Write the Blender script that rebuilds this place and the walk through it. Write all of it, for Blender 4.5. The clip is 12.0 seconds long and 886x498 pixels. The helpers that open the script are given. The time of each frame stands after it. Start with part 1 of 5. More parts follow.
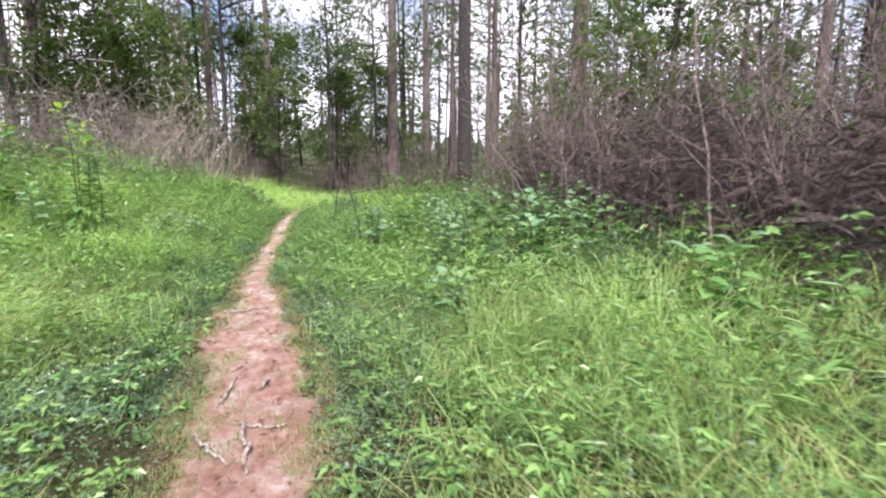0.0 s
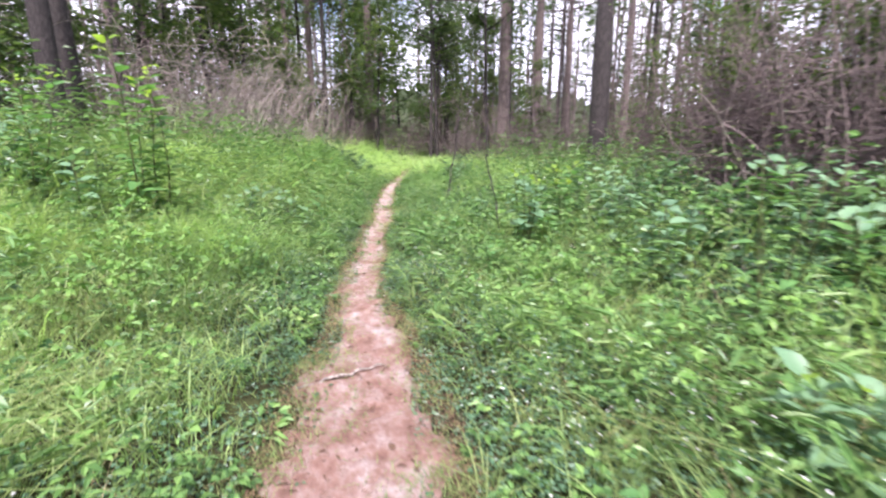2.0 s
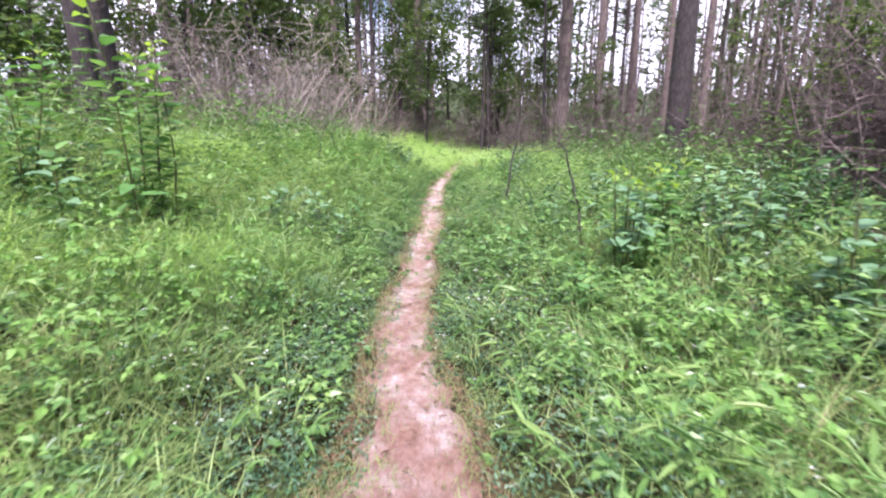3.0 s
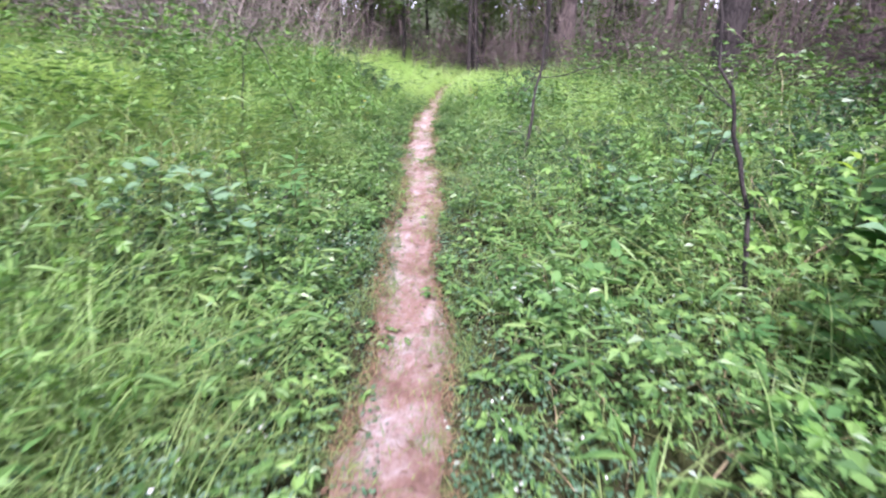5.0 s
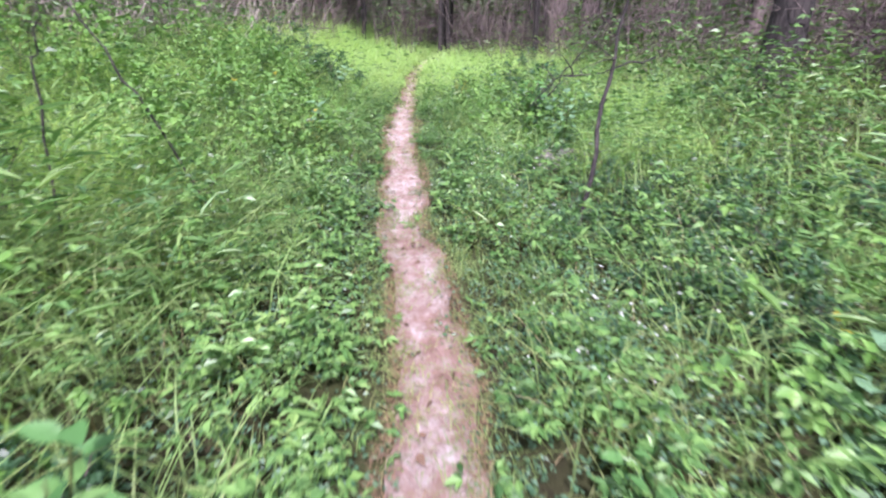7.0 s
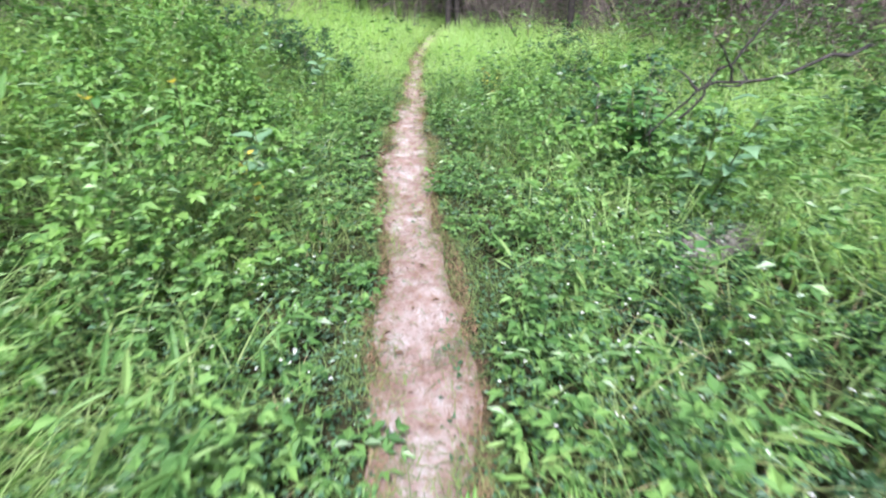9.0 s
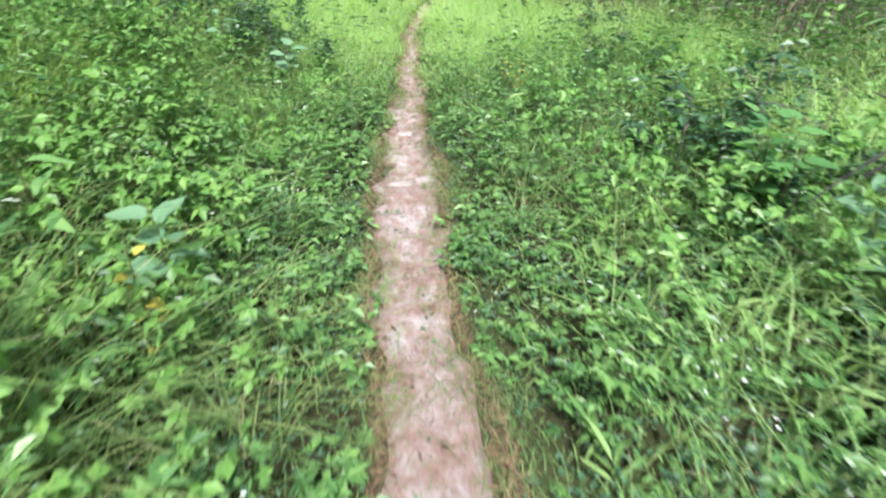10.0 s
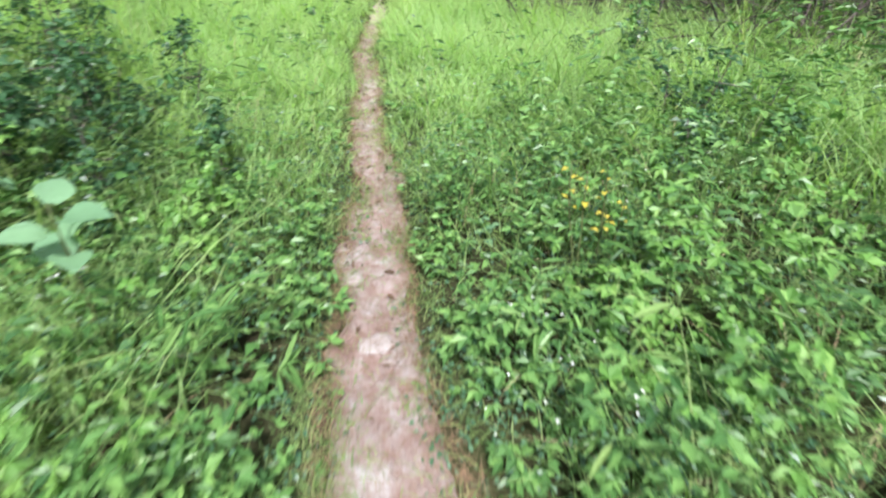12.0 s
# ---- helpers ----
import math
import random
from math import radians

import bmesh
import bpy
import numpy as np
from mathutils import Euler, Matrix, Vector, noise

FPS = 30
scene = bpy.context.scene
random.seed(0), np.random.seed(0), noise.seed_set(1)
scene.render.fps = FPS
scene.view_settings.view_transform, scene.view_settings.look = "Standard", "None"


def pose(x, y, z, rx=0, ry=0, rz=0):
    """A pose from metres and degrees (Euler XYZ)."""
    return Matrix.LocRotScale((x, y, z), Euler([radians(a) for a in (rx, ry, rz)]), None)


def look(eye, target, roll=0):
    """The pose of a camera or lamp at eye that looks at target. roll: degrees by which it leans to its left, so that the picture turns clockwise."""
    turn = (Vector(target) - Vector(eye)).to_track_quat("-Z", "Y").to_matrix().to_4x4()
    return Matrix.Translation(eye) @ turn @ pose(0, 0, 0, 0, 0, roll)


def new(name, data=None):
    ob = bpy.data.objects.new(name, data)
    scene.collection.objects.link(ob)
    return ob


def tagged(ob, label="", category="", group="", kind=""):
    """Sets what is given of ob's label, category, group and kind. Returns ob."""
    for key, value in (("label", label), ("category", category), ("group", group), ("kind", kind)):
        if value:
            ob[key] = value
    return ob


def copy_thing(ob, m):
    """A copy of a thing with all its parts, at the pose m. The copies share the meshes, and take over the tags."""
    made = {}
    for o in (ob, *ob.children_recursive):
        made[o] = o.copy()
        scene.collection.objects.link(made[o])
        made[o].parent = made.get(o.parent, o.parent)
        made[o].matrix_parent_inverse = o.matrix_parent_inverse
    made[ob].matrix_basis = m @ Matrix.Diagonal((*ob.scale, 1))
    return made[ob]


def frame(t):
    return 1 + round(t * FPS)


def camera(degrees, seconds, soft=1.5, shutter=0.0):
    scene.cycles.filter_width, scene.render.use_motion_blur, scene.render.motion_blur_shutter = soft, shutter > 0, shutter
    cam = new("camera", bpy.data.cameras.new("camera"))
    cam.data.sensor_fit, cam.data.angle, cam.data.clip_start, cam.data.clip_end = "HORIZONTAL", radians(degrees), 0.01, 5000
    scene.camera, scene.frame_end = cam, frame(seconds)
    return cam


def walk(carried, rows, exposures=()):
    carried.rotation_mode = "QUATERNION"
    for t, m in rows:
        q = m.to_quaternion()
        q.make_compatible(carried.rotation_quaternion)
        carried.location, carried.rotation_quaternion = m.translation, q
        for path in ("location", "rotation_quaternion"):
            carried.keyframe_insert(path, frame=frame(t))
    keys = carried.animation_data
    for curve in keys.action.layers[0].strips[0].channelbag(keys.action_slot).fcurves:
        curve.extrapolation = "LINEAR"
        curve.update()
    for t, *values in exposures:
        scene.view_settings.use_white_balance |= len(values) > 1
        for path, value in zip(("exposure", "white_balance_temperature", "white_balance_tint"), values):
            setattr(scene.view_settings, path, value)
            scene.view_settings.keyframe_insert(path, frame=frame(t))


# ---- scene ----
cam = camera(86.6, 12.0, soft=2.3, shutter=0.4)

# seconds, place of the eye, turn in degrees
PATH = [
    (0.0, -0.005, -0.039, 1.503, 81.19, -0.27, -16.90),
    (0.5, -0.076, 0.613, 1.476, 79.91, -0.34, -16.80),
    (1.0, -0.201, 1.325, 1.492, 78.79, -0.14, -15.25),
    (1.5, -0.267, 1.997, 1.503, 77.73, -0.10, -11.75),
    (2.0, -0.322, 2.656, 1.497, 76.67, 0.14, -6.01),
    (2.5, -0.336, 3.327, 1.494, 76.75, 0.60, -0.62),
    (4.5, -0.618, 5.987, 1.417, 68.69, 0.05, -0.26),
    (5.0, -0.578, 6.685, 1.446, 66.76, 0.23, -3.06),
    (5.5, -0.605, 7.361, 1.506, 64.85, 0.08, -5.65),
    (6.0, -0.666, 8.066, 1.545, 64.17, -0.02, -6.25),
    (6.5, -0.702, 8.732, 1.537, 63.92, -0.09, -7.19),
    (7.0, -0.755, 9.495, 1.560, 63.89, -0.31, -7.58),
    (9.0, -0.669, 12.322, 1.485, 60.93, -0.01, -7.59),
    (9.5, -0.647, 13.042, 1.470, 58.36, -0.04, -7.98),
    (10.0, -0.632, 13.779, 1.483, 57.38, -0.04, -8.63),
    (10.5, -0.590, 14.511, 1.509, 56.72, 0.08, -8.77),
    (11.0, -0.548, 15.233, 1.512, 56.51, -0.05, -9.34),
    (11.5, -0.520, 15.916, 1.489, 56.30, 0.06, -10.02),
    (12.0, -0.408, 16.638, 1.516, 55.91, -0.02, -14.13),
]
walk(cam, [(t, pose(x, y, z, rx, ry, rz)) for t, x, y, z, rx, ry, rz in PATH],
     exposures=((0.0, 1.14, 6400, 25), (2.5, 1.27, 6100, 32), (4.5, 1.22, 5900, 38), (7.0, 1.17, 5800, 34), (9.0, 1.14, 5850, 20), (11.0, 1.08, 6050, 12), (12.0, 1.04, 6000, 13)))

# ---- sky and sun: bright broken overcast ----
SUN_UP, SUN_ROUND = 60.0, 186.0
world = bpy.data.worlds.new("world")
scene.world = world
world.use_nodes = True
wn, wl = world.node_tree.nodes, world.node_tree.links
wn.clear()
sky = wn.new("ShaderNodeTexSky")
sky.sky_type = "NISHITA"
sky.sun_disc = False
sky.sun_elevation, sky.sun_rotation = radians(SUN_UP), radians(SUN_ROUND)
sky_geo = wn.new("ShaderNodeTexCoord")
cloud = wn.new("ShaderNodeTexNoise")
cloud.inputs["Scale"].default_value, cloud.inputs["Detail"].default_value = 3.2, 6.0
cloud_ramp = wn.new("ShaderNodeValToRGB")
cloud_ramp.color_ramp.elements[0].position, cloud_ramp.color_ramp.elements[1].position = 0.36, 0.52
cloud_mix = wn.new("ShaderNodeMix")
cloud_mix.data_type = "RGBA"
cloud_mix.inputs["B"].default_value = (9.4, 9.7, 10.4, 1)
sky_out = wn.new("ShaderNodeBackground")
sky_out.inputs["Strength"].default_value = 0.10
world_out = wn.new("ShaderNodeOutputWorld")
wl.new(sky_geo.outputs["Generated"], cloud.inputs["Vector"])
wl.new(cloud.outputs["Fac"], cloud_ramp.inputs["Fac"])
wl.new(cloud_ramp.outputs["Color"], cloud_mix.inputs["Factor"])
wl.new(sky.outputs["Color"], cloud_mix.inputs["A"])
wl.new(cloud_mix.outputs["Result"], sky_out.inputs["Color"])
wl.new(sky_out.outputs["Background"], world_out.inputs["Surface"])

sun = new("sun", bpy.data.lights.new("sun", "SUN"))
sun.data.energy, sun.data.angle, sun.data.color = 5.0, radians(7), (1.0, 0.95, 0.87)
sun.matrix_world = look((0, 0, 30), (30 * math.sin(radians(SUN_ROUND)) / -math.tan(radians(SUN_UP)),
                                     30 * math.cos(radians(SUN_ROUND)) / -math.tan(radians(SUN_UP)), 0))


# ---- materials ----
def material(name):
    mat = bpy.data.materials.new(name)
    mat.use_nodes = True
    nt = mat.node_tree
    nt.nodes.clear()
    out = nt.nodes.new("ShaderNodeOutputMaterial")
    bsdf = nt.nodes.new("ShaderNodeBsdfPrincipled")
    nt.links.new(bsdf.outputs["BSDF"], out.inputs["Surface"])
    return mat, nt, bsdf, out


def noise_node(nt, scale, detail=4.0, rough=0.6, vector=None, stretch=None):
    tex = nt.nodes.new("ShaderNodeTexNoise")
    tex.inputs["Scale"].default_value = scale
    tex.inputs["Detail"].default_value = detail
    tex.inputs["Roughness"].default_value = rough
    src = vector
    if src is None:
        src = nt.nodes.new("ShaderNodeNewGeometry").outputs["Position"]
    if stretch:
        mp = nt.nodes.new("ShaderNodeMapping")
        mp.inputs["Scale"].default_value = stretch
        nt.links.new(src, mp.inputs["Vector"])
        src = mp.outputs["Vector"]
    nt.links.new(src, tex.inputs["Vector"])
    return tex.outputs["Fac"]


def ramp_node(nt, fac, stops):
    r = nt.nodes.new("ShaderNodeValToRGB")
    el = r.color_ramp.elements
    while len(el) < len(stops):
        el.new(0.5)
    for e, (pos, col) in zip(el, stops):
        e.position, e.color = pos, (*col, 1)
    nt.links.new(fac, r.inputs["Fac"])
    return r.outputs["Color"]


def mix_node(nt, fac, a, b, mode="MIX"):
    m = nt.nodes.new("ShaderNodeMix")
    m.data_type, m.blend_type = "RGBA", mode
    for key, value in (("Factor", fac), ("A", a), ("B", b)):
        if isinstance(value, (int, float)):
            m.inputs[key].default_value = value
        elif isinstance(value, tuple):
            m.inputs[key].default_value = (*value, 1)
        else:
            nt.links.new(value, m.inputs[key])
    return m.outputs["Result"]


def math_node(nt, op, a, b):
    m = nt.nodes.new("ShaderNodeMath")
    m.operation = op
    for i, value in enumerate((a, b)):
        if isinstance(value, (int, float)):
            m.inputs[i].default_value = value
        else:
            nt.links.new(value, m.inputs[i])
    return m.outputs[0]


def bump_node(nt, bsdf, height, strength, distance):
    b = nt.nodes.new("ShaderNodeBump")
    b.inputs["Strength"].default_value, b.inputs["Distance"].default_value = strength, distance
    nt.links.new(height, b.inputs["Height"])
    nt.links.new(b.outputs["Normal"], bsdf.inputs["Normal"])


def leaf_material(name, stops, thin=0.35, rough=0.5, patch=0.9, per_object=False):
    """Green matter: colour by leaf and by patch, some light shining through."""
    mat, nt, bsdf, out = material(name)
    geo = nt.nodes.new("ShaderNodeNewGeometry")
    rnd = geo.outputs["Random Per Island"]
    if per_object:
        info = nt.nodes.new("ShaderNodeObjectInfo")
        rnd = math_node(nt, "FRACT", math_node(nt, "ADD", rnd, info.outputs["Random"]), 0.0)
    big = noise_node(nt, patch, 3.0, 0.55, geo.outputs["Position"])
    fac = math_node(nt, "ADD", math_node(nt, "MULTIPLY", rnd, 0.5), math_node(nt, "MULTIPLY", big, 1.0))
    fac = math_node(nt, "SUBTRACT", fac, 0.25)
    col = ramp_node(nt, fac, stops)
    fine = noise_node(nt, 90.0, 2.0, 0.6, geo.outputs["Position"])
    col = mix_node(nt, math_node(nt, "MULTIPLY", fine, 0.25), col, (0.03, 0.05, 0.015))
    nt.links.new(col, bsdf.inputs["Base Color"])
    bsdf.inputs["Roughness"].default_value = rough
    bsdf.inputs["Specular IOR Level"].default_value = 0.28
    tr = nt.nodes.new("ShaderNodeBsdfTranslucent")
    bright = mix_node(nt, 1.0, col, (1.5, 1.6, 0.95), "MULTIPLY")
    nt.links.new(bright, tr.inputs["Color"])
    ms = nt.nodes.new("ShaderNodeMixShader")
    ms.inputs["Fac"].default_value = thin
    nt.links.new(bsdf.outputs["BSDF"], ms.inputs[1])
    nt.links.new(tr.outputs["BSDF"], ms.inputs[2])
    nt.links.new(ms.outputs["Shader"], out.inputs["Surface"])
    return mat


def bark_material(name, dark, light, plate):
    mat, nt, bsdf, out = material(name)
    tc = nt.nodes.new("ShaderNodeTexCoord")
    mp = nt.nodes.new("ShaderNodeMapping")
    mp.inputs["Scale"].default_value = (plate, plate, plate * 0.28)
    nt.links.new(tc.outputs["Object"], mp.inputs["Vector"])
    vo = nt.nodes.new("ShaderNodeTexVoronoi")
    vo.feature = "DISTANCE_TO_EDGE"
    vo.inputs["Scale"].default_value = 1.0
    warp = nt.nodes.new("ShaderNodeTexNoise")
    warp.inputs["Scale"].default_value, warp.inputs["Detail"].default_value = 1.4, 5.0
    nt.links.new(mp.outputs["Vector"], warp.inputs["Vector"])
    shift = nt.nodes.new("ShaderNodeVectorMath")
    shift.operation = "MULTIPLY_ADD"
    shift.inputs[1].default_value = (1.3, 1.3, 1.3)
    nt.links.new(warp.outputs["Color"], shift.inputs[0])
    nt.links.new(mp.outputs["Vector"], shift.inputs[2])
    nt.links.new(shift.outputs["Vector"], vo.inputs["Vector"])
    edge = ramp_node(nt, vo.outputs["Distance"], [(0.0, (0.3, 0.3, 0.3)), (0.22, (1, 1, 1))])
    n = noise_node(nt, 5.0, 5.0, 0.65, mp.outputs["Vector"])
    col = ramp_node(nt, n, [(0.25, dark), (0.7, light)])
    info = nt.nodes.new("ShaderNodeObjectInfo")
    col = mix_node(nt, math_node(nt, "MULTIPLY", info.outputs["Random"], 0.45), col, tuple(0.85 * c + 0.012 for c in light))
    col = mix_node(nt, edge, tuple(c * 0.35 for c in dark), col)
    nt.links.new(col, bsdf.inputs["Base Color"])
    bsdf.inputs["Roughness"].default_value = 0.9
    bump_node(nt, bsdf, math_node(nt, "ADD", edge, n), 0.8, 0.02)
    return mat


def earth_material(name, stops, fine_dark, scale, grain):
    mat, nt, bsdf, out = material(name)
    a = noise_node(nt, scale, 6.0, 0.6)
    b = noise_node(nt, grain, 5.0, 0.7)
    col = ramp_node(nt, a, stops)
    spots = ramp_node(nt, b, [(0.30, (1, 1, 1)), (0.46, (0, 0, 0))])
    col = mix_node(nt, math_node(nt, "MULTIPLY", spots, 0.75), col, fine_dark)
    nt.links.new(col, bsdf.inputs["Base Color"])
    bsdf.inputs["Roughness"].default_value = 0.95
    bsdf.inputs["Specular IOR Level"].default_value = 0.1
    bump_node(nt, bsdf, math_node(nt, "ADD", math_node(nt, "MULTIPLY", a, 1.2), b), 0.9, 0.02)
    return mat


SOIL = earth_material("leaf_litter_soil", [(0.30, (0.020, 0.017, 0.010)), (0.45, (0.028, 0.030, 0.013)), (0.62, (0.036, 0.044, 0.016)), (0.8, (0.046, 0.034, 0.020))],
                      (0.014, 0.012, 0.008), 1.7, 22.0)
def clay_material():
    """Red clay that turns to pale sand further along, with stains, grit and cracks."""
    mat, nt, bsdf, out = material("trodden_clay")
    pos = nt.nodes.new("ShaderNodeNewGeometry").outputs["Position"]
    big = noise_node(nt, 3.0, 6.0, 0.65, pos)
    mid = noise_node(nt, 12.0, 6.0, 0.72, pos, (1.15, 0.8, 1.0))
    grit = noise_node(nt, 45.0, 6.0, 0.78, pos)
    mixed = math_node(nt, "ADD", math_node(nt, "MULTIPLY", big, 0.45), math_node(nt, "MULTIPLY", mid, 0.55))
    red = ramp_node(nt, mixed, [(0.37, (0.12, 0.062, 0.043)), (0.47, (0.205, 0.112, 0.084)), (0.55, (0.26, 0.172, 0.142)), (0.64, (0.345, 0.28, 0.255))])
    sand = ramp_node(nt, mixed, [(0.36, (0.18, 0.108, 0.084)), (0.46, (0.265, 0.178, 0.152)), (0.54, (0.335, 0.268, 0.248)), (0.63, (0.45, 0.415, 0.405))])
    split = nt.nodes.new("ShaderNodeSeparateXYZ")
    nt.links.new(pos, split.inputs["Vector"])
    along = math_node(nt, "ADD", math_node(nt, "MULTIPLY", split.outputs["Y"], 0.085), math_node(nt, "MULTIPLY", big, 1.2))
    fac = ramp_node(nt, math_node(nt, "SUBTRACT", along, 0.75), [(0.1, (0, 0, 0)), (0.9, (1, 1, 1))])
    col = mix_node(nt, fac, red, sand)
    spots = ramp_node(nt, grit, [(0.34, (1, 1, 1)), (0.47, (0, 0, 0))])
    col = mix_node(nt, math_node(nt, "MULTIPLY", spots, 0.45), col, (0.105, 0.065, 0.045))
    nt.links.new(col, bsdf.inputs["Base Color"])
    bsdf.inputs["Roughness"].default_value = 0.88
    bump_node(nt, bsdf, math_node(nt, "ADD", math_node(nt, "MULTIPLY", mid, 1.5), grit), 0.9, 0.025)
    return mat


CLAY = clay_material()
PALE_STONE = earth_material("pale_stone", [(0.3, (0.27, 0.21, 0.185)), (0.5, (0.36, 0.315, 0.30)), (0.7, (0.45, 0.42, 0.41))], (0.22, 0.155, 0.125), 14.0, 60.0)
GRASS = leaf_material("grass_blades", [(0.1, (0.064, 0.130, 0.044)), (0.45, (0.155, 0.255, 0.082)), (0.75, (0.28, 0.36, 0.135)),
                                       (0.95, (0.42, 0.42, 0.20))], 0.40, 0.5, 0.6)
HERB = leaf_material("herb_leaves", [(0.1, (0.022, 0.070, 0.022)), (0.45, (0.080, 0.180, 0.048)), (0.8, (0.165, 0.300, 0.080)),
                                     (1.0, (0.28, 0.38, 0.135))], 0.15, 0.38, 1.6)
VINE = leaf_material("lobed_vine_leaves", [(0.1, (0.060, 0.150, 0.030)), (0.5, (0.115, 0.250, 0.050)), (0.9, (0.20, 0.345, 0.085))], 0.25, 0.45, 1.2)
LANCE = leaf_material("lance_leaves", [(0.1, (0.055, 0.145, 0.045)), (0.5, (0.125, 0.250, 0.070)), (0.9, (0.26, 0.37, 0.13))], 0.25, 0.42, 0.9)
MAT_LEAF = leaf_material("ground_mat_leaves", [(0.1, (0.024, 0.066, 0.036)), (0.5, (0.055, 0.130, 0.066)), (0.9, (0.13, 0.23, 0.14))],
                         0.15, 0.36, 1.3)
MEADOW = leaf_material("meadow_grass", [(0.1, (0.26, 0.43, 0.15)), (0.5, (0.34, 0.51, 0.19)), (0.9, (0.43, 0.55, 0.24))], 0.52, 0.55, 0.5)
BROAD = leaf_material("broad_leaves", [(0.1, (0.05, 0.15, 0.045)), (0.5, (0.10, 0.24, 0.07)), (0.95, (0.19, 0.33, 0.10))], 0.34, 0.5, 1.1, True)
SHRUB_LEAF = leaf_material("shrub_leaves", [(0.1, (0.022, 0.065, 0.030)), (0.6, (0.05, 0.125, 0.055)), (0.95, (0.11, 0.20, 0.10))], 0.25, 0.35, 1.5, True)
PALE_LEAF = leaf_material("pale_leaves", [(0.1, (0.10, 0.21, 0.115)), (0.9, (0.19, 0.33, 0.18))], 0.3, 0.45, 1.5, True)
LIME_LEAF = leaf_material("young_leaves", [(0.1, (0.15, 0.28, 0.04)), (0.9, (0.28, 0.40, 0.06))], 0.45, 0.45, 1.5, True)
YELLOW_LEAF = leaf_material("yellowed_leaves", [(0.1, (0.45, 0.38, 0.04)), (0.9, (0.62, 0.52, 0.10))], 0.35, 0.5, 1.5, True)
CANOPY = leaf_material("canopy_leaves", [(0.1, (0.032, 0.066, 0.024)), (0.5, (0.070, 0.120, 0.040)), (0.9, (0.145, 0.185, 0.055))],
                       0.45, 0.5, 0.25, True)
FAR_LEAF = leaf_material("far_foliage_leaves", [(0.1, (0.030, 0.050, 0.026)), (0.5, (0.060, 0.090, 0.044)), (0.9, (0.105, 0.135, 0.060))], 0.35, 0.6, 0.12)
NEEDLE = leaf_material("pine_needles", [(0.1, (0.045, 0.085, 0.040)), (0.9, (0.10, 0.155, 0.07))], 0.35, 0.55, 0.2, True)
STRAW = leaf_material("dry_straw", [(0.1, (0.28, 0.19, 0.10)), (0.9, (0.50, 0.42, 0.27))], 0.2, 0.7, 2.0)
PINE_STRAW = leaf_material("fallen_needles", [(0.1, (0.13, 0.075, 0.045)), (0.9, (0.31, 0.20, 0.125))], 0.1, 0.75, 2.0)
DEAD_LEAF = leaf_material("dead_leaves", [(0.1, (0.055, 0.032, 0.022)), (0.9, (0.16, 0.095, 0.065))], 0.1, 0.7, 3.0, True)
# near-white colour that stands in for wet highlights on leaves
GLINT = leaf_material("white_glints", [(0.1, (0.70, 0.72, 0.72)), (0.9, (0.85, 0.86, 0.85))], 0.2, 0.5, 3.0)
PINE_BARK = bark_material("pine_bark", (0.078, 0.060, 0.056), (0.22, 0.172, 0.158), 9.0)
DARK_BARK = bark_material("dark_bark", (0.018, 0.015, 0.015), (0.060, 0.050, 0.047), 12.0)
TWIG = bark_material("dry_twigs", (0.105, 0.079, 0.074), (0.26, 0.205, 0.19), 30.0)
BRUSH = bark_material("thicket_twigs", (0.075, 0.055, 0.053), (0.185, 0.142, 0.134), 30.0)
PALE_WOOD = bark_material("weathered_wood", (0.24, 0.20, 0.165), (0.46, 0.41, 0.36), 25.0)
LOG_BARK = bark_material("rotting_wood", (0.10, 0.085, 0.08), (0.33, 0.30, 0.285), 14.0)
STEM = leaf_material("green_stems", [(0.1, (0.05, 0.06, 0.025)), (0.9, (0.10, 0.12, 0.04))], 0.1, 0.6, 2.0)


# ---- mesh helpers ----
def mesh_from(name, verts, tris, mat, smooth=False):
    """A mesh from arrays of places and of triangles."""
    me = bpy.data.meshes.new(name)
    verts, tris = np.asarray(verts, np.float32), np.asarray(tris, np.int32)
    me.vertices.add(len(verts))
    me.vertices.foreach_set("co", verts.ravel())
    me.loops.add(tris.size)
    me.loops.foreach_set("vertex_index", tris.ravel())
    me.polygons.add(len(tris))
    me.polygons.foreach_set("loop_start", np.arange(0, tris.size, 3, dtype=np.int32))
    me.polygons.foreach_set("loop_total", np.full(len(tris), 3, np.int32))
    me.polygons.foreach_set("use_smooth", np.full(len(tris), smooth))
    me.materials.append(mat)
    me.update(calc_edges=True)
    return me


def part(name, me, parent, label=""):
    ob = new(name, me)
    ob.parent = parent
    return tagged(ob, label)


class Cloth:
    """Collects pieces of one mesh."""

    def __init__(self):
        self.v, self.f, self.n = [], [], 0

    def add(self, v, f):
        self.v.append(np.asarray(v, float).reshape(-1, 3))
        self.f.append(np.asarray(f, int).reshape(-1, 3) + self.n)
        self.n += len(self.v[-1])

    def mesh(self, name, mat, smooth=False):
        return mesh_from(name, np.concatenate(self.v), np.concatenate(self.f), mat, smooth)


def unit(a):
    return a / np.maximum(np.linalg.norm(a, axis=-1, keepdims=True), 1e-9)


